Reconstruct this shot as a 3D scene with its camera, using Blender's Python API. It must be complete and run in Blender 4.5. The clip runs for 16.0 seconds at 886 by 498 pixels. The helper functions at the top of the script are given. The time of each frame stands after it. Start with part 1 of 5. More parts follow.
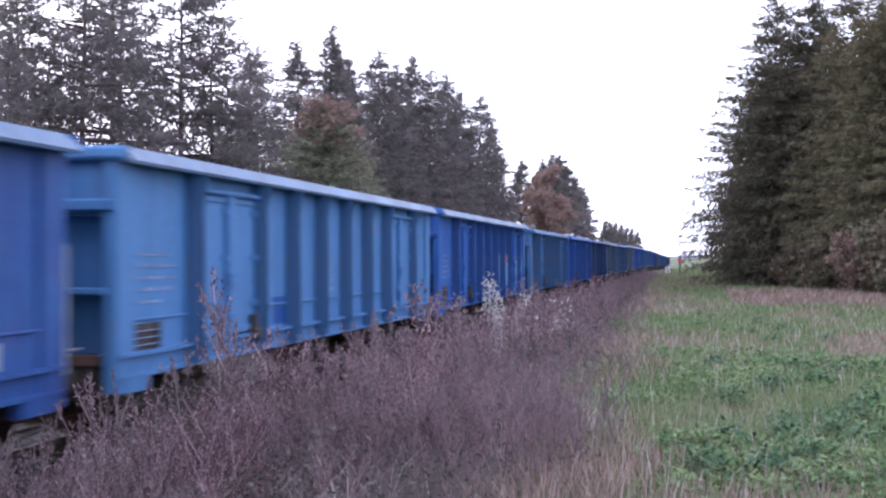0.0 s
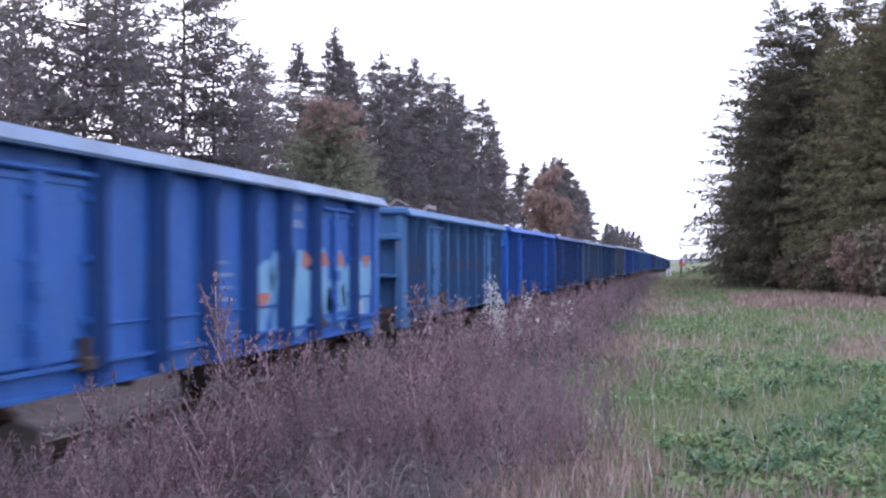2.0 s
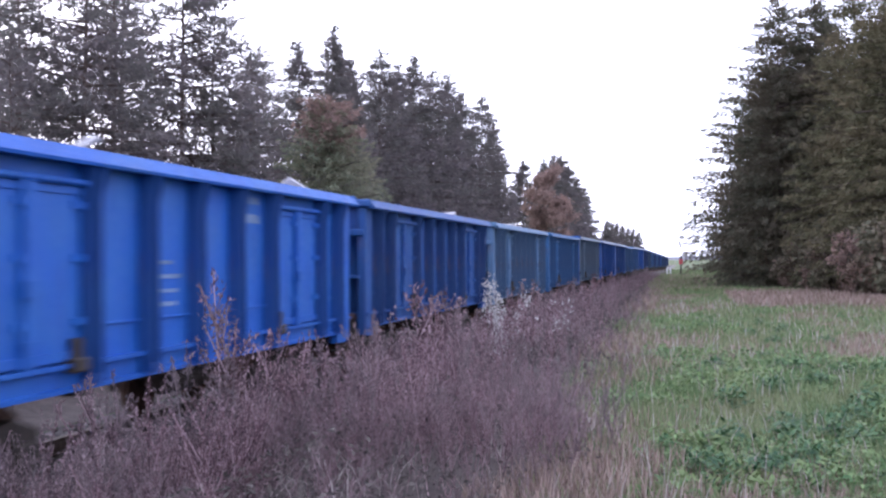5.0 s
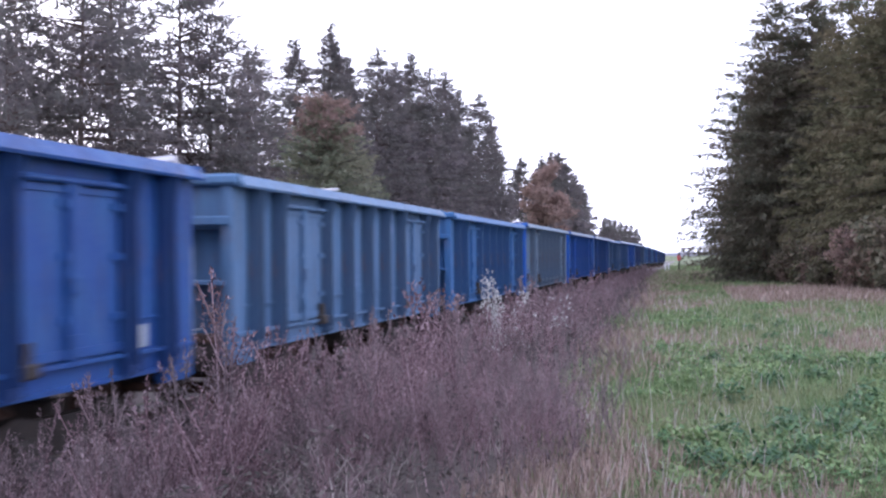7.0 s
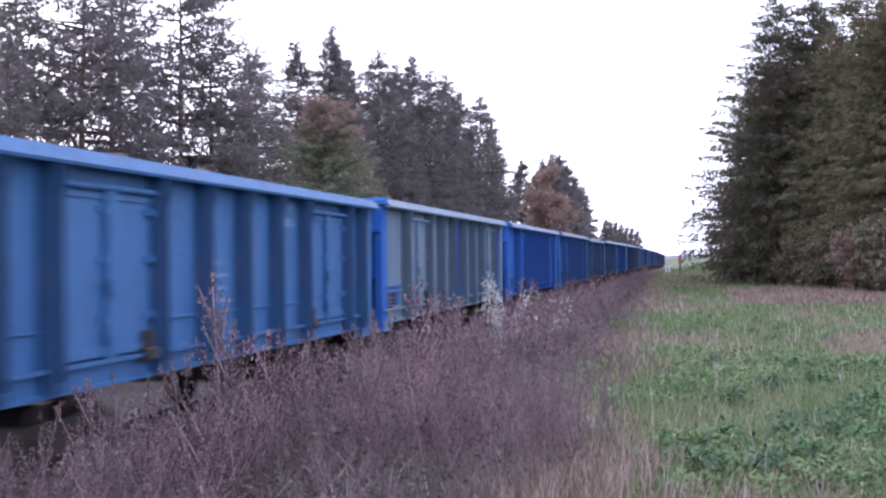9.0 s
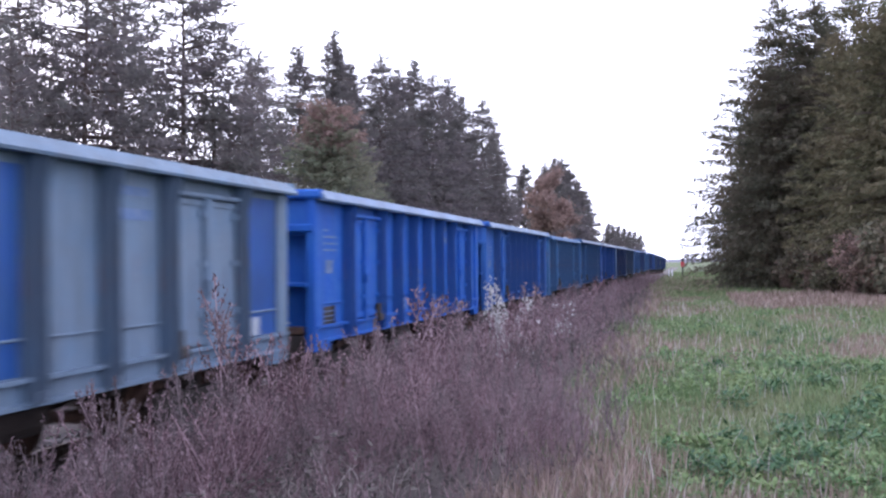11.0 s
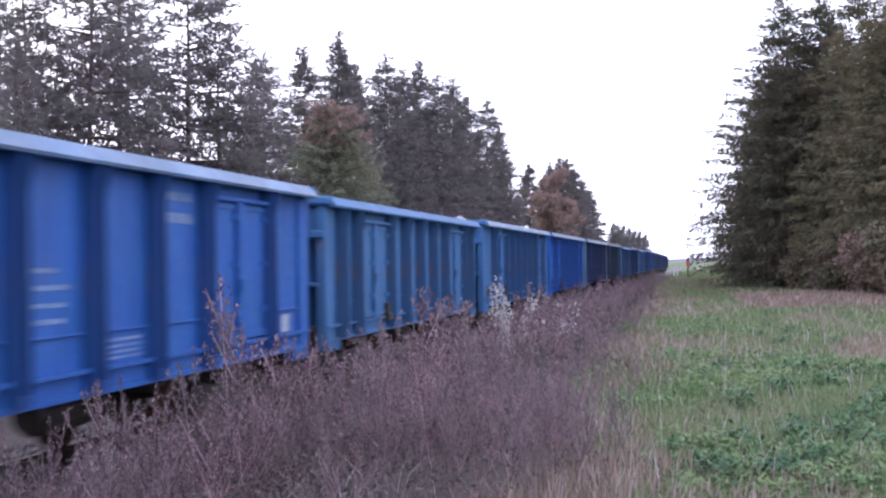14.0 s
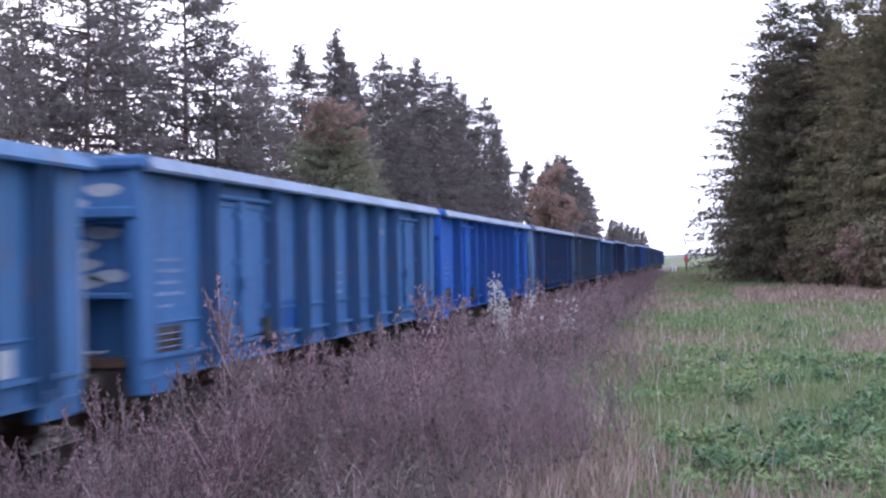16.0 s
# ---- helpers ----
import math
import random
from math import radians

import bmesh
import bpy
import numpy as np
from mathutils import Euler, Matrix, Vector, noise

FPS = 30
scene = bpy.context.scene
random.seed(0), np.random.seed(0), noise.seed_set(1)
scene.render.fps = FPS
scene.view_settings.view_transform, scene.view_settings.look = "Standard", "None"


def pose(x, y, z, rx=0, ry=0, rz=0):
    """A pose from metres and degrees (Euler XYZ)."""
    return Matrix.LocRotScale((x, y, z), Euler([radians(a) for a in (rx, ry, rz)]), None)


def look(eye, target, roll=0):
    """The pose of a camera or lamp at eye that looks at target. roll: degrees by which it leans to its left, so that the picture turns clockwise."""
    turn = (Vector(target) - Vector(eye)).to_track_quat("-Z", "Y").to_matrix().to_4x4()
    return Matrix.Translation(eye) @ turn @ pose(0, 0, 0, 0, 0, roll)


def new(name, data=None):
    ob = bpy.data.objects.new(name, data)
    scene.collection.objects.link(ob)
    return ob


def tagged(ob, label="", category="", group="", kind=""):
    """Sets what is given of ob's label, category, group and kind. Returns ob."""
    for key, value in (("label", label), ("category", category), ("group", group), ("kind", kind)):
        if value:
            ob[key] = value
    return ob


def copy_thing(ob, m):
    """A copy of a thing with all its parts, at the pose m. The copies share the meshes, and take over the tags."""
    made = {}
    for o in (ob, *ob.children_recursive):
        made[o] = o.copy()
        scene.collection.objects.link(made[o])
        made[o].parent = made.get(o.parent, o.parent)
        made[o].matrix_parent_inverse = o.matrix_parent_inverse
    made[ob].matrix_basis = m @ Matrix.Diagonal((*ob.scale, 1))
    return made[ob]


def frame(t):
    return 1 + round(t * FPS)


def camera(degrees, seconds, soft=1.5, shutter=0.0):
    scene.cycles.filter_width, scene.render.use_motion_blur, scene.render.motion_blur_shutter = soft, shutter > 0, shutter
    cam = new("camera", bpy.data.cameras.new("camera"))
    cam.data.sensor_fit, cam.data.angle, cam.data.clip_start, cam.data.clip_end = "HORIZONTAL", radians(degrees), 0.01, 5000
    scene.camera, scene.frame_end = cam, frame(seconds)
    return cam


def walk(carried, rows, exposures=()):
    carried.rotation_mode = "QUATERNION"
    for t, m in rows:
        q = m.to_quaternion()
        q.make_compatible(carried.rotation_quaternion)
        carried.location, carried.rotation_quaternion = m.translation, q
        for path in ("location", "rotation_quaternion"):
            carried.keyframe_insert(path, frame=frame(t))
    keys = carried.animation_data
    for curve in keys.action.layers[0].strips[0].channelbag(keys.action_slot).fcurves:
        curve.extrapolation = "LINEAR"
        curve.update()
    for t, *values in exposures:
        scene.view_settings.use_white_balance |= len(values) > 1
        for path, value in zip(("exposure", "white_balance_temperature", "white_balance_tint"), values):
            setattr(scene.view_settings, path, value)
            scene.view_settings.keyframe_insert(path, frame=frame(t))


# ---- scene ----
# The camera stands by the field edge beside the line, held by hand.
# The track runs along +y; the field is level at z = 0, the rail heads lie lower.
cam = camera(42.4, 16.0, soft=2.4, shutter=0.75)
EYE = (0.0, 0.0, 1.65)
AIM = [  # seconds, turn to the left, tilt up, lean, sway in x, sway in z
    (0, 12.064, 0.624, -0.000, 0.000, -0.000),
    (0.5, 12.067, 0.634, 0.118, 0.002, -0.002),
    (1, 12.074, 0.671, 0.256, -0.004, 0.005),
    (1.5, 12.111, 0.720, 0.251, -0.006, 0.006),
    (2, 12.125, 0.711, 0.277, -0.004, 0.005),
    (2.5, 12.124, 0.738, 0.310, -0.002, 0.006),
    (3, 12.112, 0.756, 0.251, 0.004, 0.005),
    (3.5, 12.110, 0.739, 0.134, 0.006, 0.005),
    (4, 12.117, 0.690, 0.158, 0.006, 0.008),
    (6.5, 12.064, 0.549, -0.079, 0.010, 0.005),
    (7, 12.032, 0.498, -0.180, 0.011, 0.005),
    (7.5, 12.073, 0.491, -0.298, 0.014, 0.003),
    (8, 12.080, 0.495, -0.221, 0.005, 0.005),
    (8.5, 12.115, 0.575, -0.185, 0.011, 0.006),
    (9, 12.075, 0.623, -0.200, 0.012, 0.008),
    (11.5, 12.225, 0.861, -0.258, 0.011, 0.007),
    (12, 12.232, 0.872, -0.254, 0.013, 0.006),
    (12.5, 12.282, 0.900, -0.350, 0.012, 0.006),
    (13, 12.343, 0.897, -0.360, 0.007, 0.006),
    (13.5, 12.418, 0.860, -0.301, 0.008, 0.007),
    (14, 12.452, 0.830, -0.376, 0.013, 0.009),
    (14.5, 12.444, 0.768, -0.425, 0.016, 0.006),
    (15, 12.425, 0.708, -0.558, 0.020, 0.011),
    (15.5, 12.409, 0.678, -0.573, 0.017, 0.011),
    (16, 12.372, 0.674, -0.685, 0.019, 0.009),
]
walk(cam, [(t, pose(EYE[0] + sx, EYE[1], EYE[2] + sz, 90 + tilt - 0.22, 0, turn) @ pose(0, 0, 0, 0, 0, lean)) for t, turn, tilt, lean, sx, sz in AIM],
     exposures=[(0.0, 0.78, 5950, 13), (16.0, 0.78, 5950, 13)])

# ---- light: a bright overcast evening sky, the low sun behind thin cloud ----
SUN_ELEVATION, SUN_TURN = radians(14), radians(-42)
world = bpy.data.worlds.new("overcast_sky")
scene.world = world
world.use_nodes = True
wn, wl = world.node_tree.nodes, world.node_tree.links
wn.clear()
sky = wn.new("ShaderNodeTexSky")
sky.sky_type, sky.sun_disc = "NISHITA", False
sky.sun_elevation, sky.sun_rotation = SUN_ELEVATION, SUN_TURN
sky.dust_density, sky.air_density = 3.0, 1.0
sky_gain = wn.new("ShaderNodeVectorMath")
sky_gain.operation = "SCALE"
sky_gain.inputs["Scale"].default_value = 0.06
wl.new(sky.outputs[0], sky_gain.inputs[0])
cloud = wn.new("ShaderNodeMix")
cloud.data_type = "RGBA"
cloud.inputs["Factor"].default_value = 0.86
cloud.inputs["B"].default_value = (1.47, 1.47, 1.74, 1)
wl.new(sky_gain.outputs[0], cloud.inputs["A"])
back = wn.new("ShaderNodeBackground")
back.inputs["Strength"].default_value = 1.0
wl.new(cloud.outputs["Result"], back.inputs["Color"])
wo = wn.new("ShaderNodeOutputWorld")
wl.new(back.outputs[0], wo.inputs["Surface"])

sun_data = bpy.data.lights.new("sun", "SUN")
sun_data.energy, sun_data.angle, sun_data.color = 0.5, radians(20), (1.0, 0.88, 0.80)
sun = new("sun", sun_data)
sun_way = Vector((math.sin(SUN_TURN) * math.cos(SUN_ELEVATION), math.cos(SUN_TURN) * math.cos(SUN_ELEVATION), math.sin(SUN_ELEVATION)))
sun.matrix_world = look(sun_way * 100, (0, 0, 0))


# ---- materials ----
def nodes_of(name):
    m = bpy.data.materials.new(name)
    m.use_nodes = True
    t = m.node_tree
    return m, t.nodes, t.links, t.nodes["Principled BSDF"]


def ramp(n, stops):
    r = n.new("ShaderNodeValToRGB")
    e = r.color_ramp.elements
    while len(e) < len(stops):
        e.new(0.5)
    for el, (p, c) in zip(e, stops):
        el.position, el.color = p, (*c, 1) if len(c) == 3 else c
    return r


def noise_tex(n, l, scale, detail=4, rough=0.6, stretch=None, space="Object"):
    tc = n.new("ShaderNodeTexCoord")
    tex = n.new("ShaderNodeTexNoise")
    tex.inputs["Scale"].default_value, tex.inputs["Detail"].default_value, tex.inputs["Roughness"].default_value = scale, detail, rough
    if stretch:
        mp = n.new("ShaderNodeMapping")
        mp.inputs["Scale"].default_value = stretch
        l.new(tc.outputs[space], mp.inputs["Vector"])
        l.new(mp.outputs[0], tex.inputs["Vector"])
    else:
        l.new(tc.outputs[space], tex.inputs["Vector"])
    return tex


def mix(n, l, fac, a, b, mode="MIX"):
    m = n.new("ShaderNodeMix")
    m.data_type, m.blend_type = "RGBA", mode
    for sock, v in (("Factor", fac), ("A", a), ("B", b)):
        s = m.inputs[sock] if sock == "Factor" else [i for i in m.inputs if i.name == sock and i.type == "RGBA"][0]
        if isinstance(v, (int, float)):
            s.default_value = v
        elif isinstance(v, tuple):
            s.default_value = (*v, 1)
        else:
            l.new(v, s)
    return [o for o in m.outputs if o.type == "RGBA"][0]


def bump(n, l, p, height, strength=0.3, dist=0.02):
    b = n.new("ShaderNodeBump")
    b.inputs["Strength"].default_value, b.inputs["Distance"].default_value = strength, dist
    l.new(height, b.inputs["Height"])
    l.new(b.outputs[0], p.inputs["Normal"])


def paint(name, base, rust=0.35, dust=0.35, seed=0.0, grime_shade=0.0):
    """Worn wagon paint: faded patches, dust, rust runs and fine dents."""
    m, n, l, p = nodes_of(name)
    big = noise_tex(n, l, 1.2 + 0.1 * seed, 6, 0.62)
    runs = noise_tex(n, l, 1.0, 5, 0.65, (5.0, 5.0, 0.7))
    fine = noise_tex(n, l, 14.0, 4)
    pale = tuple(0.75 * c + d for c, d in zip(base, (0.010, 0.038, 0.078)))
    deep = tuple(0.62 * c for c in base)
    f1 = ramp(n, [(0.40, (0, 0, 0)), (0.62, (1, 1, 1))])
    l.new(big.outputs["Fac"], f1.inputs[0])
    c1 = mix(n, l, f1.outputs[0], base, pale)
    f2 = ramp(n, [(0.38, (1, 1, 1)), (0.55, (0, 0, 0))])
    l.new(runs.outputs["Fac"], f2.inputs[0])
    s2 = n.new("ShaderNodeMath")
    s2.operation = "MULTIPLY"
    s2.inputs[1].default_value = 1.35 * dust
    l.new(f2.outputs[0], s2.inputs[0])
    c2 = mix(n, l, s2.outputs[0], c1, deep)
    f3 = ramp(n, [(0.57, (0, 0, 0)), (0.70, (1, 1, 1))])
    prod = n.new("ShaderNodeMath")
    prod.operation = "MULTIPLY"
    rr = noise_tex(n, l, 1.7, 6, 0.7, (2.5, 2.5, 1.0))
    l.new(rr.outputs["Fac"], f3.inputs[0])
    l.new(f3.outputs[0], prod.inputs[0])
    prod.inputs[1].default_value = rust
    # for the posts: grime and the shade of their channels, mixed into the colour
    if grime_shade:
        post_dark = ramp(n, [(0.25, (0.55, 0.55, 0.55)), (0.75, (1, 1, 1))])
        l.new(runs.outputs["Fac"], post_dark.inputs[0])
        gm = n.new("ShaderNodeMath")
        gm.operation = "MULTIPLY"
        gm.inputs[1].default_value = grime_shade
        l.new(post_dark.outputs[0], gm.inputs[0])
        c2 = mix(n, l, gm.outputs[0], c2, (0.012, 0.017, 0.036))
    c3 = mix(n, l, prod.outputs[0], c2, (0.13, 0.07, 0.055))
    l.new(c3, p.inputs["Base Color"])
    rg = ramp(n, [(0.3, (0.48, 0.48, 0.48)), (0.8, (0.74, 0.74, 0.74))])
    l.new(fine.outputs["Fac"], rg.inputs[0])
    l.new(rg.outputs[0], p.inputs["Roughness"])
    p.inputs["Specular IOR Level"].default_value = 0.36
    bump(n, l, p, big.outputs["Fac"], 0.35, 0.03)
    return m


def plain(name, base, alt, scale=6.0, rough=0.7, metal=0.0, bumps=0.2):
    m, n, l, p = nodes_of(name)
    a, b = noise_tex(n, l, scale, 5), noise_tex(n, l, scale * 0.17, 3)
    f = ramp(n, [(0.35, (0, 0, 0)), (0.65, (1, 1, 1))])
    l.new(a.outputs["Fac"], f.inputs[0])
    c = mix(n, l, f.outputs[0], base, alt)
    g = ramp(n, [(0.35, (0.75, 0.75, 0.75)), (0.65, (1.1, 1.1, 1.1))])
    l.new(b.outputs["Fac"], g.inputs[0])
    l.new(mix(n, l, 1.0, c, g.outputs[0], "MULTIPLY"), p.inputs["Base Color"])
    p.inputs["Roughness"].default_value, p.inputs["Metallic"].default_value = rough, metal
    bump(n, l, p, a.outputs["Fac"], bumps, 0.02)
    return m


def foliage(name, stops, patch=None, patch_scale=0.3, through_light=0.25, rough=0.75):
    """Leaves, needles, blades: each piece takes its own tint; wide patches shift it."""
    m, n, l, p = nodes_of(name)
    geo = n.new("ShaderNodeNewGeometry")
    r = ramp(n, stops)
    l.new(geo.outputs["Random Per Island"], r.inputs[0])
    col = r.outputs[0]
    if patch:
        tex = noise_tex(n, l, patch_scale, 3, 0.6)
        f = ramp(n, [(0.42, (0, 0, 0)), (0.62, (1, 1, 1))])
        l.new(tex.outputs["Fac"], f.inputs[0])
        sc = n.new("ShaderNodeMath")
        sc.operation = "MULTIPLY"
        sc.inputs[1].default_value = patch[1]
        l.new(f.outputs[0], sc.inputs[0])
        col = mix(n, l, sc.outputs[0], col, patch[0])
    l.new(col, p.inputs["Base Color"])
    p.inputs["Roughness"].default_value = rough
    p.inputs["Specular IOR Level"].default_value = 0.2
    if through_light:
        tr = n.new("ShaderNodeBsdfTranslucent")
        l.new(col, tr.inputs["Color"])
        ms = n.new("ShaderNodeMixShader")
        ms.inputs[0].default_value = through_light
        l.new(p.outputs[0], ms.inputs[1])
        l.new(tr.outputs[0], ms.inputs[2])
        l.new(ms.outputs[0], n["Material Output"].inputs["Surface"])
    return m


TONES = {  # colour of the paint, rust, dirt
    "pale": ("faded_light_blue", (0.055, 0.150, 0.325), 0.25, 0.35),
    "royal": ("royal_blue", (0.017, 0.076, 0.285), 0.2, 0.45),
    "deep": ("deep_blue", (0.012, 0.050, 0.20), 0.3, 0.5),
    "bright": ("bright_blue", (0.008, 0.072, 0.34), 0.15, 0.35),
    "teal": ("weathered_teal_blue", (0.040, 0.112, 0.250), 0.6, 0.5),
    "slate": ("dark_slate_blue", (0.034, 0.058, 0.115), 0.5, 0.5),
    "steel": ("faded_steel_blue", (0.075, 0.135, 0.24), 0.35, 0.5),
    "mid": ("mid_blue", (0.032, 0.100, 0.245), 0.3, 0.45),
    "chalk": ("chalky_grey_blue", (0.12, 0.165, 0.225), 0.4, 0.5),
    "navy": ("navy_blue", (0.010, 0.032, 0.13), 0.4, 0.5),
}
PAINTS = {k: paint(w + "_paint", tuple(1.12 * q for q in c), r, d, i) for i, (k, (w, c, r, d)) in enumerate(TONES.items())}
# darker copies for the posts, with shade painted in besides the grime
POST_PAINTS = {k: paint("grimy_shaded_" + w + "_paint", c, r, d, i, 0.5) for i, (k, (w, c, r, d)) in enumerate(TONES.items())}
RIM = plain("dusty_pale_rim", (0.080, 0.145, 0.27), (0.13, 0.19, 0.29), 5.0, 0.5, 0.15)
DARK_STEEL = plain("dark_brown_steel", (0.030, 0.026, 0.025), (0.055, 0.042, 0.036), 9.0, 0.75, 0.2)
RUST = plain("rusty_steel", (0.12, 0.065, 0.045), (0.065, 0.040, 0.034), 8.0, 0.85)
RAIL_STEEL = plain("rail_steel", (0.13, 0.095, 0.08), (0.20, 0.16, 0.14), 12.0, 0.55, 0.5)
WHITE_MARK = plain("dull_white_paint", (0.05, 0.12, 0.29), (0.19, 0.25, 0.38), 9.0, 0.7)
PLATE = plain("white_plate", (0.36, 0.39, 0.44), (0.27, 0.31, 0.37), 5.0, 0.6)
BLUE_PATCH = plain("fresh_blue_paint_patch", (0.003, 0.055, 0.26), (0.006, 0.065, 0.24), 5.0, 0.5)
SPRAY_BLUE = plain("light_blue_spray_paint", (0.095, 0.25, 0.46), (0.15, 0.31, 0.48), 3.0, 0.6)
SPRAY_ORANGE = plain("orange_spray_paint", (0.38, 0.12, 0.085), (0.28, 0.14, 0.13), 4.0, 0.6)
SCRAP = plain("mixed_scrap", (0.24, 0.22, 0.24), (0.10, 0.075, 0.07), 2.5, 0.8)
SCRAP_PALE = plain("pale_scrap_sheet", (0.50, 0.50, 0.55), (0.36, 0.35, 0.38), 2.0, 0.6)
SLEEPER = plain("weathered_sleeper", (0.15, 0.12, 0.11), (0.09, 0.075, 0.07), 7.0, 0.9)
BALLAST = plain("dusty_ballast", (0.17, 0.15, 0.15), (0.09, 0.08, 0.08), 9.0, 0.95, 0.0, 0.8)
BARK = plain("spruce_bark", (0.075, 0.055, 0.05), (0.12, 0.09, 0.08), 6.0, 0.95, 0.0, 0.6)
POST_WHITE = plain("white_post_paint", (0.70, 0.70, 0.72), (0.55, 0.55, 0.58), 8.0, 0.7)
SIGNAL_RED = plain("signal_red_paint", (0.48, 0.05, 0.06), (0.38, 0.04, 0.06), 8.0, 0.6)
DARK_GROUND = plain("dark_brown_ground", (0.055, 0.042, 0.040), (0.090, 0.070, 0.064), 7.0, 0.95, 0.0, 0.8)
LANE = plain("gravel_lane", (0.26, 0.22, 0.21), (0.17, 0.15, 0.14), 3.0, 0.95)

NEEDLES = foliage("spruce_needles", [(0.0, (0.058, 0.063, 0.048)), (0.5, (0.098, 0.100, 0.070)), (1.0, (0.150, 0.140, 0.100))],
                  ((0.150, 0.112, 0.085), 0.6), 0.45, 0.40)
NEEDLES_OLIVE = foliage("olive_spruce_needles", [(0.0, (0.09, 0.094, 0.055)), (0.5, (0.145, 0.142, 0.085)), (1.0, (0.20, 0.18, 0.11))],
                        ((0.16, 0.115, 0.075), 0.5), 0.4, 0.35)
NEEDLES_DARK = foliage("dark_backlit_needles", [(0.0, (0.120, 0.106, 0.116)), (0.6, (0.175, 0.152, 0.160)), (1.0, (0.24, 0.20, 0.20))],
                       ((0.125, 0.137, 0.112), 0.5), 0.3, 0.52)
LARCH_LEAF = foliage("turning_larch_needles", [(0.0, (0.16, 0.195, 0.14)), (0.5, (0.22, 0.25, 0.175)), (1.0, (0.29, 0.285, 0.20))],
                     ((0.22, 0.18, 0.13), 0.5), 0.4, 0.48)
RUSSET = foliage("russet_autumn_leaves", [(0.0, (0.18, 0.13, 0.122)), (0.5, (0.27, 0.19, 0.165)), (1.0, (0.36, 0.245, 0.21))], None, 0.3, 0.4)
SHRUB_LEAF = foliage("dull_shrub_leaves", [(0.0, (0.075, 0.075, 0.05)), (0.6, (0.13, 0.125, 0.085)), (1.0, (0.20, 0.17, 0.12))],
                     ((0.17, 0.09, 0.08), 0.6), 0.5, 0.2)
WEED = foliage("dried_mugwort", [(0.0, (0.065, 0.038, 0.044)), (0.35, (0.148, 0.094, 0.108)), (0.75, (0.285, 0.190, 0.212)), (1.0, (0.46, 0.345, 0.37))],
               ((0.165, 0.150, 0.150), 0.6), 1.4, 0.30, 0.9)
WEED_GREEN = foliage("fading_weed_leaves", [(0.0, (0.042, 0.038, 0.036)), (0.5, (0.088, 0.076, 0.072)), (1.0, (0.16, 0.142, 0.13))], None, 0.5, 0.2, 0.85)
FLUFF = foliage("white_seed_fluff", [(0.0, (0.38, 0.37, 0.36)), (1.0, (0.62, 0.60, 0.59))], None, 0.5, 0.3, 0.95)
STRAW = foliage("bleached_straw", [(0.0, (0.15, 0.108, 0.092)), (0.5, (0.25, 0.182, 0.155)), (1.0, (0.42, 0.325, 0.285))], None, 0.5, 0.25, 0.85)
PALE_STRAW = foliage("pale_dead_grass", [(0.0, (0.30, 0.26, 0.24)), (1.0, (0.48, 0.43, 0.41))], None, 0.5, 0.3, 0.85)
GRASS = foliage("meadow_grass", [(0.0, (0.082, 0.132, 0.056)), (0.5, (0.142, 0.205, 0.090)), (1.0, (0.24, 0.285, 0.160))],
                ((0.23, 0.21, 0.13), 0.5), 0.6, 0.35, 0.8)
HERB = foliage("green_herb_leaves", [(0.0, (0.038, 0.085, 0.042)), (0.5, (0.105, 0.190, 0.076)), (1.0, (0.23, 0.32, 0.15))], ((0.23, 0.28, 0.12), 0.6), 0.9, 0.3, 0.7)

DARK_HERB = foliage("dark_green_weed_leaves", [(0.0, (0.022, 0.060, 0.030)), (0.6, (0.060, 0.125, 0.055)), (1.0, (0.13, 0.21, 0.10))], None, 0.9, 0.2, 0.6)


def ground_material():
    m, n, l, p = nodes_of("meadow_ground")
    wide = noise_tex(n, l, 0.30, 5, 0.65)
    fine = noise_tex(n, l, 5.0, 5, 0.7)
    f = ramp(n, [(0.42, (0.075, 0.125, 0.040)), (0.55, (0.130, 0.150, 0.070)), (0.66, (0.20, 0.160, 0.105))])
    l.new(wide.outputs["Fac"], f.inputs[0])
    g = ramp(n, [(0.3, (0.5, 0.5, 0.5)), (0.7, (1.15, 1.15, 1.15))])
    l.new(fine.outputs["Fac"], g.inputs[0])
    l.new(mix(n, l, 1.0, f.outputs[0], g.outputs[0], "MULTIPLY"), p.inputs["Base Color"])
    p.inputs["Roughness"].default_value = 0.95
    bump(n, l, p, fine.outputs["Fac"], 0.7, 0.06)
    return m


MEADOW = ground_material()


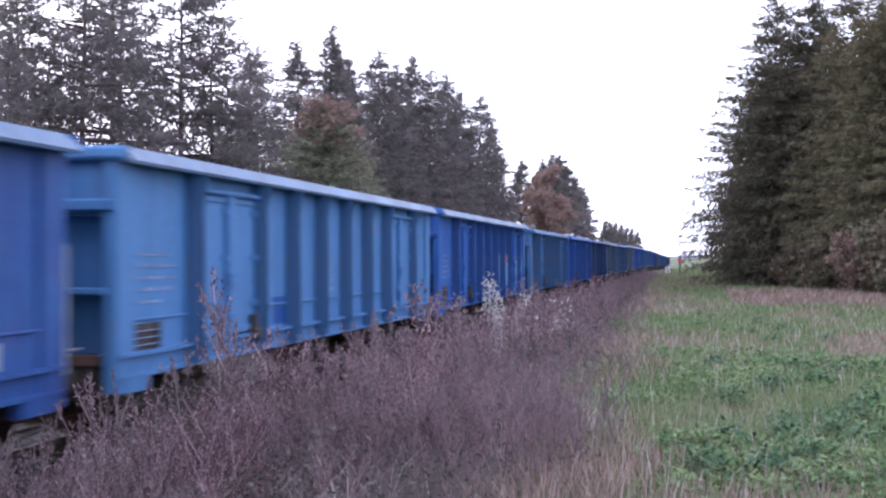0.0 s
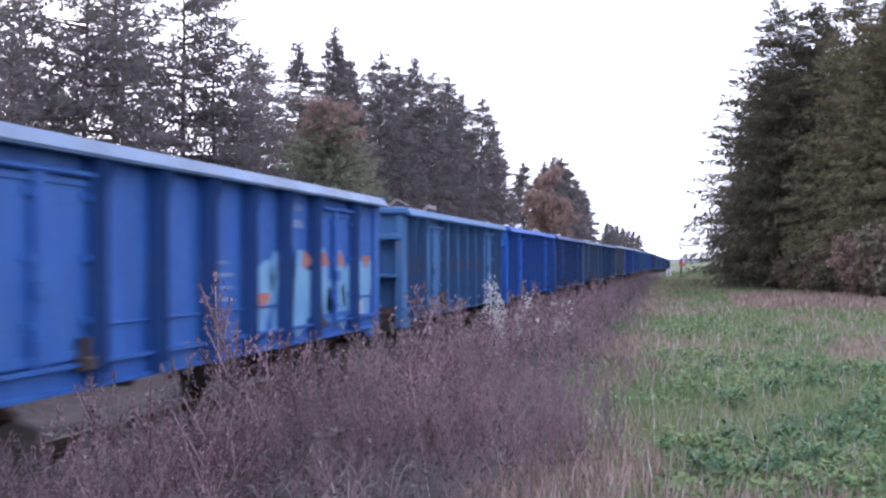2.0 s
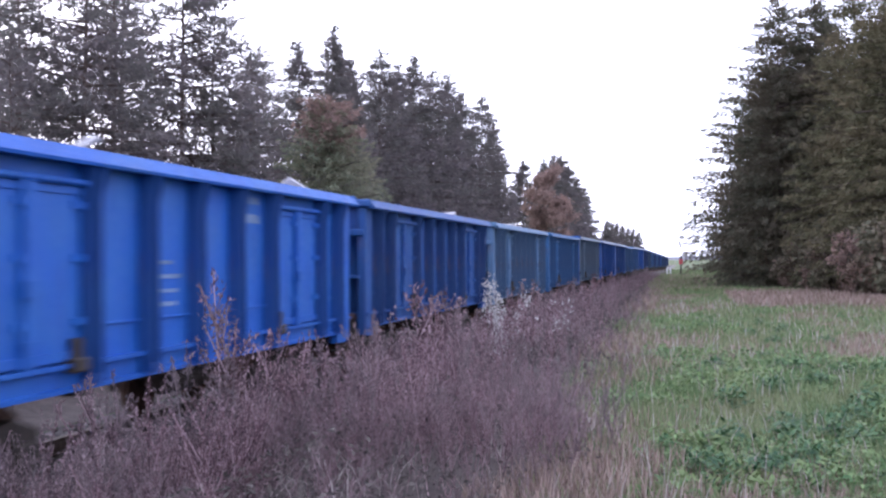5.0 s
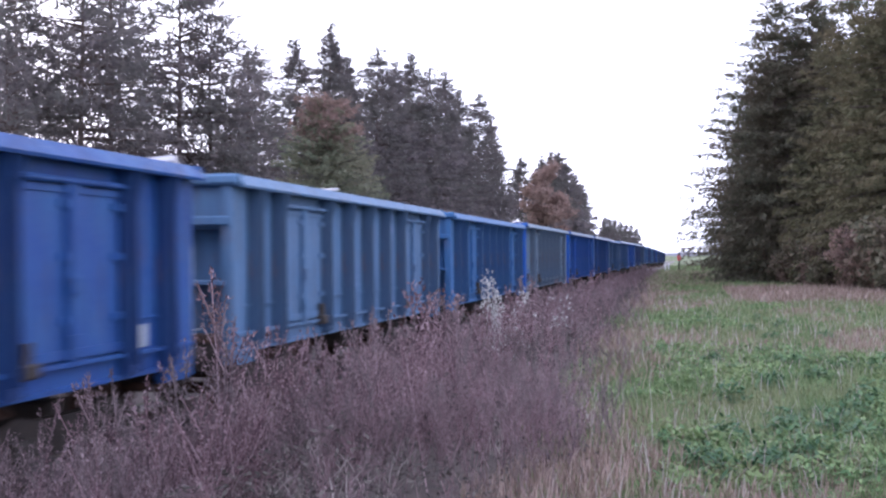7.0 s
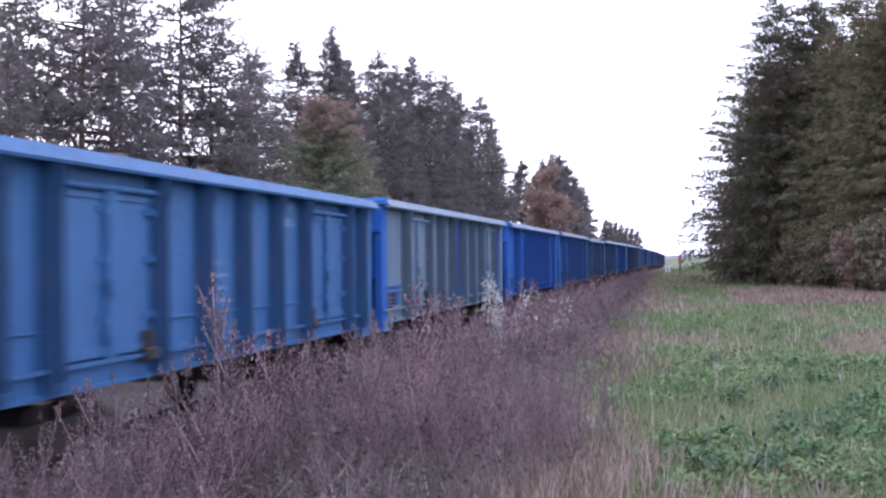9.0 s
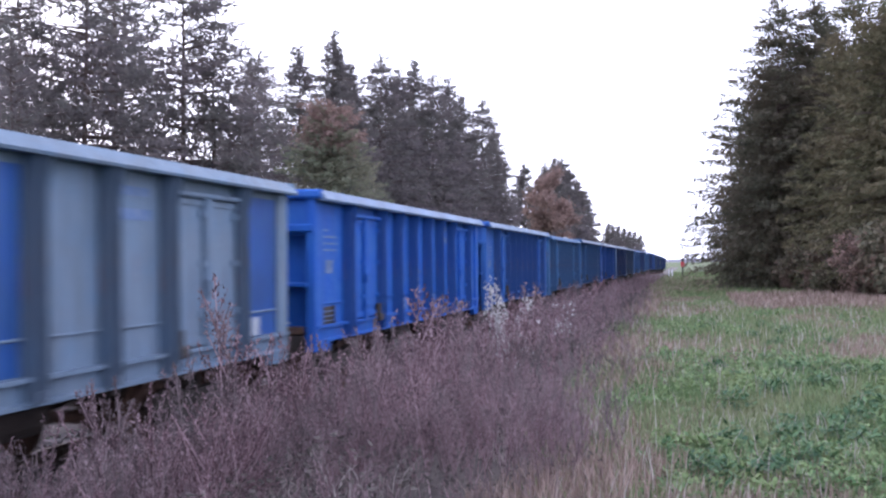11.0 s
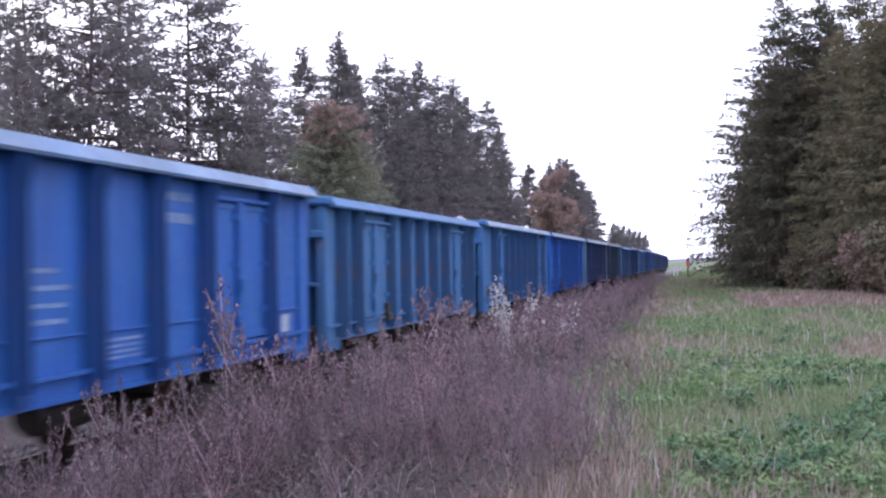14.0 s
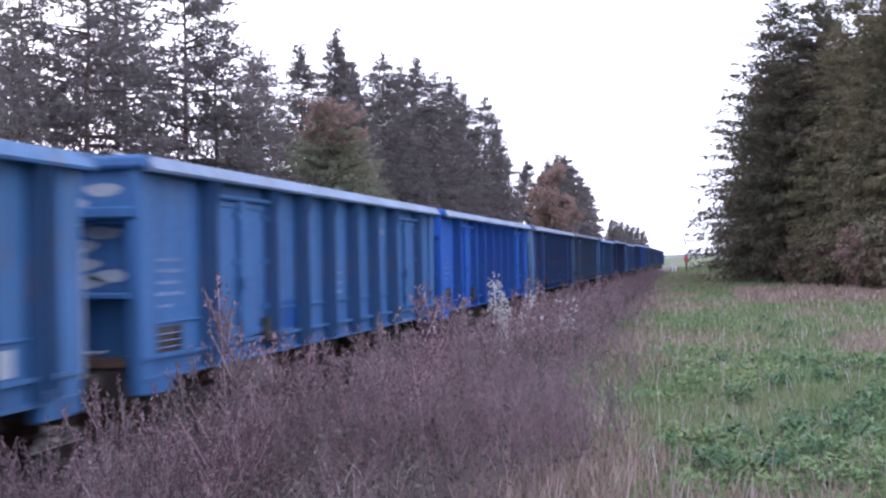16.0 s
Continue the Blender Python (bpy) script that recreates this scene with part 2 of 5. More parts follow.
# ---- building helpers ----
class Build:
    """Collects vertices and faces of one mesh."""

    def __init__(self):
        self.v, self.f = [], []

    def face(self, pts):
        i = len(self.v)
        self.v += [tuple(q) for q in pts]
        self.f.append(tuple(range(i, i + len(pts))))
        return self

    def box(self, x0, x1, y0, y1, z0, z1, b=0.0):
        """A block; b rounds its long edges off by a chamfer."""
        i = len(self.v)
        if b <= 0:
            self.v += [(x, y, z) for x in (x0, x1) for y in (y0, y1) for z in (z0, z1)]
            self.f += [tuple(i + k for k in q) for q in ((0, 1, 3, 2), (4, 6, 7, 5), (0, 4, 5, 1), (2, 3, 7, 6), (0, 2, 6, 4), (1, 5, 7, 3))]
            return self
        spans = [x1 - x0, y1 - y0, z1 - z0]
        axis = spans.index(max(spans))
        lo, hi = [x0, y0, z0], [x1, y1, z1]
        u, w = [k for k in range(3) if k != axis]
        ring = [(lo[u] + b, lo[w]), (hi[u] - b, lo[w]), (hi[u], lo[w] + b), (hi[u], hi[w] - b), (hi[u] - b, hi[w]), (lo[u] + b, hi[w]), (lo[u], hi[w] - b), (lo[u], lo[w] + b)]
        for end in (lo[axis], hi[axis]):
            for a, c in ring:
                q = [0, 0, 0]
                q[axis], q[u], q[w] = end, a, c
                self.v.append(tuple(q))
        self.f += [(i + k, i + (k + 1) % 8, i + 8 + (k + 1) % 8, i + 8 + k) for k in range(8)]
        self.f += [tuple(i + k for k in range(7, -1, -1)), tuple(i + 8 + k for k in range(8))]
        return self

    def prism(self, ring, y0, y1):
        """A closed outline of (x, z) run along y."""
        i, k = len(self.v), len(ring)
        self.v += [(x, y0, z) for x, z in ring] + [(x, y1, z) for x, z in ring]
        self.f += [(i + a, i + (a + 1) % k, i + k + (a + 1) % k, i + k + a) for a in range(k)]
        self.f += [tuple(range(i + k - 1, i - 1, -1)), tuple(range(i + k, i + 2 * k))]
        return self

    def sweep(self, ring, stations, height):
        """A closed outline of (x, z) run along y through stations, raised or sunk by height(y)."""
        i, k = len(self.v), len(ring)
        for y in stations:
            h = float(height(y))
            self.v += [(x, y, z + h) for x, z in ring]
        for j in range(len(stations) - 1):
            self.f += [(i + j * k + a, i + j * k + (a + 1) % k, i + (j + 1) * k + (a + 1) % k, i + (j + 1) * k + a) for a in range(k)]
        e = i + (len(stations) - 1) * k
        self.f += [tuple(range(i + k - 1, i - 1, -1)), tuple(range(e, e + k))]
        return self

    def tube(self, pts, radii, sides=8, closed=True):
        """A round bar through points, with a radius at each."""
        pts = [Vector(q) for q in pts]
        first = len(self.v)
        for k, q in enumerate(pts):
            way = (pts[min(k + 1, len(pts) - 1)] - pts[max(k - 1, 0)]).normalized()
            side = way.cross(Vector((0, 0, 1)) if abs(way.z) < 0.9 else Vector((1, 0, 0))).normalized()
            up = side.cross(way)
            r = radii[k] if isinstance(radii, (list, tuple)) else radii
            for a in range(sides):
                c, s = math.cos(2 * math.pi * a / sides), math.sin(2 * math.pi * a / sides)
                self.v.append(tuple(q + side * (r * c) + up * (r * s)))
        for k in range(len(pts) - 1):
            for a in range(sides):
                b = (a + 1) % sides
                self.f.append((first + k * sides + a, first + k * sides + b, first + (k + 1) * sides + b, first + (k + 1) * sides + a))
        if closed:
            self.f.append(tuple(range(first + sides - 1, first - 1, -1)))
            e = first + (len(pts) - 1) * sides
            self.f.append(tuple(range(e, e + sides)))
        return self

    def disc(self, c, axis, profile, sides=24):
        """A turned body round an axis ('x' or 'y'): profile of (along, radius)."""
        i = len(self.v)
        for a, r in profile:
            for k in range(sides):
                p, q = r * math.cos(2 * math.pi * k / sides), r * math.sin(2 * math.pi * k / sides)
                self.v.append((c[0] + a, c[1] + p, c[2] + q) if axis == "x" else (c[0] + p, c[1] + a, c[2] + q))
        for j in range(len(profile) - 1):
            for k in range(sides):
                b = (k + 1) % sides
                self.f.append((i + j * sides + k, i + j * sides + b, i + (j + 1) * sides + b, i + (j + 1) * sides + k))
        self.f.append(tuple(range(i, i + sides)))
        e = i + (len(profile) - 1) * sides
        self.f.append(tuple(range(e + sides - 1, e - 1, -1)))
        return self

    def mesh(self, name, material):
        me = bpy.data.meshes.new(name)
        me.from_pydata(self.v, [], self.f)
        me.materials.append(material)
        return me


def soup(name, verts, per_face, material):
    """A mesh of loose triangles or quads from one array of corners."""
    verts = np.asarray(verts, dtype=np.float32).reshape(-1, 3)
    n = len(verts) // per_face
    me = bpy.data.meshes.new(name)
    me.vertices.add(n * per_face)
    me.vertices.foreach_set("co", verts[: n * per_face].ravel())
    me.loops.add(n * per_face)
    me.loops.foreach_set("vertex_index", np.arange(n * per_face, dtype=np.int32))
    me.polygons.add(n)
    me.polygons.foreach_set("loop_start", np.arange(0, n * per_face, per_face, dtype=np.int32))
    me.materials.append(material)
    me.update(calc_edges=True)
    return me


def part(name, mesh, parent, label="", at=None):
    ob = new(name, mesh)
    ob.parent = parent
    if at:
        ob.location = at
    if label:
        tagged(ob, label)
    return ob


# ---- the ground ----
RAIL_TOP = -0.54
TRACK_X = -6.70          # middle of the track


def dip(y):
    """The whole plain falls away a little beyond the crossing."""
    f = np.clip((np.asarray(y, dtype=float) - 130) / 210, 0, 1)
    return -0.9 * f * f * (3 - 2 * f)


def bed(x, y):
    """Height of the ground: level field, a shallow trough for the line, gentle swells."""
    x, y = np.asarray(x, dtype=float), np.asarray(y, dtype=float)
    d = np.abs(x - TRACK_X)
    drop = np.clip((4.9 - d) / 2.2, 0, 1)
    drop = drop * drop * (3 - 2 * drop)
    swell = 0.035 * np.sin(0.9 * x + 0.35 * y) * np.sin(0.23 * y - 0.4 * x) + 0.02 * np.sin(2.1 * x) * np.cos(1.3 * y)
    return -0.75 * drop + swell * (1 - drop) + dip(y)


def sheet(name, xs, ys, height, material):
    gx, gy = np.meshgrid(xs, ys)
    gz = height(gx, gy)
    nx = len(xs)
    v = np.stack([gx, gy, gz], -1).reshape(-1, 3).tolist()
    f = [(j * nx + i, j * nx + i + 1, (j + 1) * nx + i + 1, (j + 1) * nx + i) for j in range(len(ys) - 1) for i in range(nx - 1)]
    me = bpy.data.meshes.new(name)
    me.from_pydata(v, [], f)
    me.materials.append(material)
    me.polygons.foreach_set("use_smooth", [True] * len(f))
    return new(name, me)


xs = np.concatenate([[-2500, -900, -300, -120, -60, -35, -22, -16], np.arange(-13, 16, 0.5), [18, 24, 36, 60, 120, 300, 900, 2500]])
ys = np.concatenate([[-600, -120, -40, -15], np.arange(-5, 60, 0.8), np.arange(60, 200, 5), [220, 260, 320, 420, 600, 900, 1500, 2600]])
ground = tagged(sheet("ground", xs, ys, bed, MEADOW), "autumn meadow of green and straw-coloured grass", "ground", kind="structure")


# dark brown sheets that cover the green ground on both sides of the track
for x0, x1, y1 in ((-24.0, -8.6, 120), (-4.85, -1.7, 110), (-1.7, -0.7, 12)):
    dark_sheet = sheet("weed_litter", np.linspace(x0, x1, max(5, int((x1 - x0) / 0.35))), np.arange(3.0, y1, 0.8), lambda x, y: bed(x, y) + 0.02, DARK_GROUND)
    tagged(dark_sheet, "dark brown litter and soil under the weeds", "soil", kind="structure")


# ---- the track ----
STATIONS = [-60, 130] + list(range(145, 350, 15)) + [520]


def build_track():
    bb = Build()
    b = [(TRACK_X - 2.3, -0.83), (TRACK_X + 2.3, -0.83), (TRACK_X + 1.75, RAIL_TOP - 0.18), (TRACK_X - 1.75, RAIL_TOP - 0.18)]
    bb.sweep(b, STATIONS, dip)
    tagged(new("ballast_bed", bb.mesh("ballast_bed", BALLAST)), "grey dusty stone ballast under the railway line", "ballast", kind="structure")
    rail = Build()
    h = [(-0.036, 0.0), (0.036, 0.0), (0.036, -0.04), (0.009, -0.055), (0.009, -0.145), (0.07, -0.16), (0.07, -0.172), (-0.07, -0.172), (-0.07, -0.16), (-0.009, -0.145), (-0.009, -0.055), (-0.036, -0.04)]
    rail.sweep(h, STATIONS, dip)
    me = rail.mesh("rail", RAIL_STEEL)
    for side in (-0.753, 0.753):
        ob = new("rail", me)
        ob.location = (TRACK_X + side, 0, RAIL_TOP)
        tagged(ob, "rusty steel rail with a worn bright head", "rail", "rails of the line", "structure")
    s = Build().box(-1.3, 1.3, -0.125, 0.125, -0.2, -0.0, 0.02).mesh("sleeper", SLEEPER)
    bed_thing = tagged(new("sleepers"), "weathered sleepers lying across the ballast", "sleepers", kind="structure")
    for k in range(140):
        ob = part("sleeper", s, bed_thing)
        ob.location = (TRACK_X, -10 + 0.62 * k, RAIL_TOP - 0.172)
    # loose stones on the near shoulder
    rng = np.random.default_rng(5)
    n = 9000
    cx, cy = TRACK_X + rng.uniform(-1.7, 2.4, n), rng.uniform(3, 45, n)
    cz = np.where(np.abs(cx - TRACK_X) < 1.75, RAIL_TOP - 0.175, RAIL_TOP - 0.18 - (np.abs(cx - TRACK_X) - 1.75) * 0.2)
    size = rng.uniform(0.02, 0.05, n)
    tet = np.array([[1, 1, 0.9], [-1, -1, 0.8], [-1, 1, -0.7], [1, -1, -0.7]])
    tri = tet[[[0, 1, 2], [0, 3, 1], [0, 2, 3], [1, 3, 2]]].reshape(-1, 3)
    pts = tri[None] * size[:, None, None] + rng.normal(0, 0.006, (n, 1, 3))
    ang = rng.uniform(0, 6.28, n)
    c, s2 = np.cos(ang)[:, None], np.sin(ang)[:, None]
    px = pts[:, :, 0] * c - pts[:, :, 1] * s2
    py = pts[:, :, 0] * s2 + pts[:, :, 1] * c
    pts = np.stack([px + cx[:, None], py + cy[:, None], pts[:, :, 2] + cz[:, None]], -1)
    tagged(new("ballast_stones", soup("ballast_stones", pts, 3, BALLAST)), "loose grey ballast stones beside the rails", "stones", kind="stuff")


build_track()


# ---- the goods wagons ----
SPEED = 9.285
SIDE = 1.33
FLOOR, TOP, SILL = 1.235, 3.17, 1.00
# three builds of wagon: half length of the body, places of the posts, middle of each door, half width of a door, height of the rim
LONG = (6.72, (-5.06, -3.12, -1.87, -0.62, 0.62, 1.87, 3.12, 5.06), 4.09, 0.97, 3.25)
MEDIUM = (6.48, (-4.94, -3.04, -1.82, -0.61, 0.61, 1.82, 3.04, 4.94), 3.99, 0.95, 3.25)
SHORT = (5.82, (-5.16, -4.32, -2.30, -1.15, 0.0, 1.15, 2.30, 4.32, 5.16), 3.31, 0.99, 3.17)


def wagon_meshes(key, HALF, TOP):
    """The painted pieces of one open wagon, in one colour."""
    m = PAINTS[key]
    out = {}
    out["side_wall"] = Build().box(SIDE - 0.05, SIDE, -HALF + 0.05, HALF - 0.05, FLOOR, TOP - 0.13).box(SIDE, SIDE + 0.028, -HALF + 0.1, HALF - 0.1, 1.555, 1.58, 0.006).mesh("side_wall", m)
    # open channel post: back web, two deep flanges, gusset at its head
    post = Build()
    post.box(SIDE, SIDE + 0.02, -0.085, 0.085, FLOOR - 0.18, TOP - 0.15)
    for q in (-1, 1):
        i = len(post.v)
        for z, d in ((FLOOR - 0.18, 0.17), (TOP - 0.45, 0.15), (TOP - 0.15, 0.205)):
            post.v += [(SIDE, q * 0.068, z), (SIDE + d, q * 0.068, z), (SIDE + d, q * 0.088, z), (SIDE, q * 0.088, z)]
        for r in (0, 4):
            post.f += [tuple(i + r + c for c in quad) for quad in ((0, 1, 5, 4), (1, 2, 6, 5), (2, 3, 7, 6), (3, 0, 4, 7))]
        post.f += [(i + 3, i + 2, i + 1, i), (i + 8, i + 9, i + 10, i + 11)]
    post.box(SIDE, SIDE + 0.15, -0.09, 0.09, FLOOR - 0.2, FLOOR - 0.1)
    out["post"] = post.mesh("post", POST_PAINTS[key])
    out["sill"] = Build().prism([(SIDE - 0.16, SILL), (SIDE + 0.07, SILL), (SIDE + 0.07, SILL + 0.035), (SIDE + 0.02, SILL + 0.05), (SIDE + 0.02, FLOOR - 0.03), (SIDE + 0.09, FLOOR - 0.02), (SIDE + 0.09, FLOOR + 0.02), (SIDE - 0.16, FLOOR + 0.02)], -HALF, HALF).mesh("sill", m)
    rim = [(SIDE - 0.08, TOP - 0.14), (SIDE + 0.20, TOP - 0.16), (SIDE + 0.21, TOP - 0.13), (SIDE + 0.11, TOP), (SIDE - 0.06, TOP + 0.012), (SIDE - 0.08, TOP)]
    out["rim_paint"] = Build().prism(rim, -HALF - 0.04, HALF + 0.04).mesh("top_rail", m)
    leaf = Build().box(SIDE + 0.004, SIDE + 0.035, 0.02, 0.90, FLOOR + 0.04, TOP - 0.34)
    leaf.box(SIDE + 0.035, SIDE + 0.06, 0.02, 0.90, FLOOR + 0.05, FLOOR + 0.13).box(SIDE + 0.035, SIDE + 0.055, 0.02, 0.9, TOP - 0.42, TOP - 0.36)
    for z in (FLOOR + 0.35, 2.15, TOP - 0.55):
        leaf.box(SIDE + 0.035, SIDE + 0.075, 0.78, 0.93, z, z + 0.07)
    out["door_leaf"] = leaf.mesh("door_leaf", m)
    out["door_bar"] = Build().box(SIDE + 0.03, SIDE + 0.115, -0.95, 0.95, TOP - 0.345, TOP - 0.285, 0.02).mesh("door_bar", m)
    lock = Build().box(SIDE + 0.03, SIDE + 0.11, -0.065, 0.065, FLOOR - 0.02, TOP - 0.34, 0.015)
    lock.box(SIDE + 0.1, SIDE + 0.14, -0.09, 0.09, 1.85, 2.0).box(SIDE + 0.1, SIDE + 0.13, -0.10, 0.05, 1.45, 1.5)
    out["lock_post"] = lock.mesh("lock_post", m)
    end = Build().box(-SIDE + 0.05, SIDE - 0.05, HALF - 0.30, HALF - 0.24, FLOOR - 0.2, TOP - 0.5)
    end.box(-SIDE + 0.05, SIDE - 0.05, HALF - 0.09, HALF - 0.03, TOP - 0.62, TOP - 0.1)
    end.box(-SIDE + 0.05, SIDE - 0.05, HALF - 0.30, HALF - 0.03, TOP - 0.66, TOP - 0.60)
    for x in (-0.45, 0.45):
        end.box(x - 0.06, x + 0.06, HALF - 0.24, HALF - 0.12, FLOOR - 0.2, TOP - 0.64)
    out["end_wall"] = end.mesh("end_wall", m)
    out["end_rib"] = Build().box(-SIDE - 0.02, SIDE + 0.02, HALF - 0.04, HALF + 0.09, -0.06, 0.06, 0.02).mesh("end_rib", m)
    out["end_step"] = Build().box(-SIDE + 0.06, SIDE - 0.02, HALF - 0.24, HALF + 0.12, -0.03, 0.03, 0.01).mesh("end_step", m)
    out["end_rim"] = Build().box(-SIDE - 0.14, SIDE + 0.14, HALF - 0.06, HALF + 0.13, TOP - 0.13, TOP + 0.005, 0.03).mesh("end_rim", m)
    out["corner_post"] = Build().box(SIDE - 0.10, SIDE + 0.055, HALF - 0.32, HALF + 0.05, SILL - 0.12, TOP - 0.12, 0.02).mesh("corner_post", m)
    cp = Build().prism([(SIDE - 0.05, SILL - 0.14), (SIDE + 0.06, SILL - 0.14), (SIDE + 0.065, SILL + 0.02), (SIDE - 0.05, SILL + 0.02)], HALF - 0.62, HALF - 0.10)
    out["corner_plate"] = cp.mesh("corner_plate", m)
    return out


def common_meshes(HALF, TOP):
    out = {}
    out["rim_grey"] = Build().prism([(SIDE - 0.085, TOP - 0.142), (SIDE + 0.203, TOP - 0.162), (SIDE + 0.214, TOP - 0.131), (SIDE + 0.113, TOP + 0.003), (SIDE - 0.06, TOP + 0.015), (SIDE - 0.085, TOP)], -HALF - 0.04, HALF + 0.04).mesh("top_rail", RIM)
    out["floor_plate"] = Build().box(-SIDE, SIDE, -HALF, HALF, FLOOR - 0.12, FLOOR).mesh("floor_plate", RUST)
    fr = Build().box(-0.18, 0.18, -HALF, HALF, 0.86, 1.12)
    for y in (-HALF + 2.0, -2.2, 0, 2.2, HALF - 2.0):
        fr.box(-SIDE + 0.05, SIDE - 0.05, y - 0.08, y + 0.08, 0.92, 1.11)
    fr.box(-1.28, 1.28, -HALF, -HALF + 0.12, 0.80, 1.14).box(-1.28, 1.28, HALF - 0.12, HALF, 0.80, 1.14)
    out["underframe"] = fr.mesh("underframe", DARK_STEEL)
    out["reservoir"] = Build().disc((0, 0, 0), "y", [(-0.6, 0.05), (-0.58, 0.16), (-0.5, 0.2), (0.5, 0.2), (0.58, 0.16), (0.6, 0.05)], 16).mesh("reservoir", DARK_STEEL)
    bf = Build().disc((0, 0, 0), "y", [(0, 0.11), (0.26, 0.11), (0.26, 0.085), (0.46, 0.085), (0.47, 0.22), (0.50, 0.225), (0.52, 0.19)], 18)
    out["buffer"] = bf.mesh("buffer", DARK_STEEL)
    cp = Build().tube([(0, 0, 0), (0, 0.25, -0.02), (0, 0.4, -0.14), (0, 0.42, -0.32), (0, 0.34, -0.42)], 0.045, 8).box(-0.09, 0.09, -0.1, 0.12, -0.08, 0.08)
    out["coupling"] = cp.mesh("coupling", DARK_STEEL)
    step = Build().box(-0.02, 0.02, -0.2, -0.17, 0.45, 1.0).box(-0.02, 0.02, 0.17, 0.2, 0.45, 1.0)
    step.box(-0.14, 0.06, -0.2, 0.2, 0.45, 0.475).box(-0.12, 0.03, -0.2, 0.2, 0.72, 0.745)
    out["step"] = step.mesh("step", DARK_STEEL)
    out["handrail"] = Build().tube([(0, 0, 0), (0.0, 0.09, 0), (0.5, 0.09, 0), (0.5, 0, 0)], 0.014, 6).mesh("handrail", PLATE)
    sf = Build()
    prof = [(-1.25, 0.50), (-0.80, 0.62), (-0.35, 0.40), (0.35, 0.40), (0.80, 0.62), (1.25, 0.50), (1.28, 0.66), (0.85, 0.80), (0.4, 0.72), (-0.4, 0.72), (-0.85, 0.80), (-1.28, 0.66)]
    i = len(sf.v)
    k = len(prof)
    sf.v += [(x, y, z) for x in (-0.06, 0.06) for y, z in prof]
    sf.f += [(i + a, i + (a + 1) % k, i + k + (a + 1) % k, i + k + a) for a in range(k)] + [tuple(range(i + k - 1, i - 1, -1)), tuple(range(i + k, i + 2 * k))]
    for y in (-0.9, 0.9):
        sf.box(0.05, 0.17, y - 0.14, y + 0.14, 0.33, 0.60, 0.03)
        for o in (-0.26, 0.26):
            sf.disc((0.03, y + o, 0.50), "x", [(-0.07, 0.075), (0.09, 0.075)], 10)
    sf.box(0.0, 0.09, -0.25, 0.25, 0.38, 0.62, 0.02)
    out["side_frame"] = sf.mesh("side_frame", DARK_STEEL)
    out["bolster"] = Build().box(-0.95, 0.95, -0.16, 0.16, 0.55, 0.86, 0.03).mesh("bolster", DARK_STEEL)
    w = Build().tube([(-1.05, 0, 0), (1.05, 0, 0)], 0.08, 12)
    for s in (-1, 1):
        pr = [(-0.068, 0.10), (-0.066, 0.40), (-0.068, 0.485), (-0.04, 0.485), (-0.034, 0.462), (0.068, 0.455), (0.066, 0.40), (0.03, 0.36), (0.02, 0.14), (0.06, 0.12)]
        w.disc((s * 0.785, 0, 0), "x", [(s * a, r) for a, r in pr], 20)
        for q in range(4):
            a = q * math.pi / 2
            w.box(s * 0.82 - 0.012, s * 0.82 + 0.012, 0.25 * math.cos(a) - 0.03, 0.25 * math.cos(a) + 0.03, 0.25 * math.sin(a) - 0.03, 0.25 * math.sin(a) + 0.03)
    out["wheelset"] = w.mesh("wheelset", RUST)
    out["rail_frame"] = Build().tube([(0, 0, 1.15), (0.0, 0.16, 1.15), (0, 0.16, 2.30), (0, 0.0, 2.30)], 0.016, 6).tube([(0, 0.16, 1.75), (-0.6, 0.16, 1.75), (-0.6, 0.0, 1.75)], 0.014, 6).mesh("grab_frame", PLATE)
    bars = {"number_bars": ((2.86, -0.36, 0.05, 0.09), (2.86, 0.10, 0.30, 0.09), (2.62, -0.32, 0.34, 0.11)),
            "data_bars": ((2.12, -0.30, 0.10, 0.04), (1.97, -0.34, 0.34, 0.045), (1.82, -0.34, 0.24, 0.04), (1.68, -0.25, 0.2, 0.045)),
            "list_bars": ((2.66, -0.55, 0.10, 0.028), (2.56, -0.55, 0.55, 0.03), (2.46, -0.55, 0.55, 0.028), (2.36, -0.50, 0.50, 0.03), (2.10, -0.5, -0.2, 0.05), (1.98, -0.5, -0.25, 0.05), (1.86, -0.5, -0.2, 0.05), (2.02, -0.02, 0.3, 0.2)),
            "low_bars": ((1.46, -0.42, 0.40, 0.03), (1.40, -0.4, 0.42, 0.025), (1.345, -0.4, 0.36, 0.025), (1.29, -0.4, 0.40, 0.025)),
            "table_bars": ((2.20, -0.40, 0.30, 0.03), (2.08, -0.42, 0.38, 0.04), (1.96, -0.42, 0.36, 0.035), (1.84, -0.40, 0.38, 0.04), (1.72, -0.42, 0.1, 0.03))}
    for kind, rows in bars.items():
        out[kind] = [Build().box(SIDE, SIDE + 0.004, w0, w1, z, z + h).mesh("lettering_bar", WHITE_MARK) for z, w0, w1, h in rows]
    # flat dark plate: its colour gives the shade inside a step recess
    out["recess"] = Build().box(SIDE - 0.01, SIDE + 0.012, -0.32, 0.32, 1.24, 1.52).box(SIDE + 0.012, SIDE + 0.05, -0.34, -0.30, 1.22, 1.53).box(SIDE + 0.012, SIDE + 0.05, 0.30, 0.34, 1.22, 1.53).mesh("step_recess", DARK_STEEL)
    out["rung"] = Build().tube([(SIDE + 0.04, -0.30, 0), (SIDE + 0.04, 0.30, 0)], 0.007, 6).mesh("rung", WHITE_MARK)
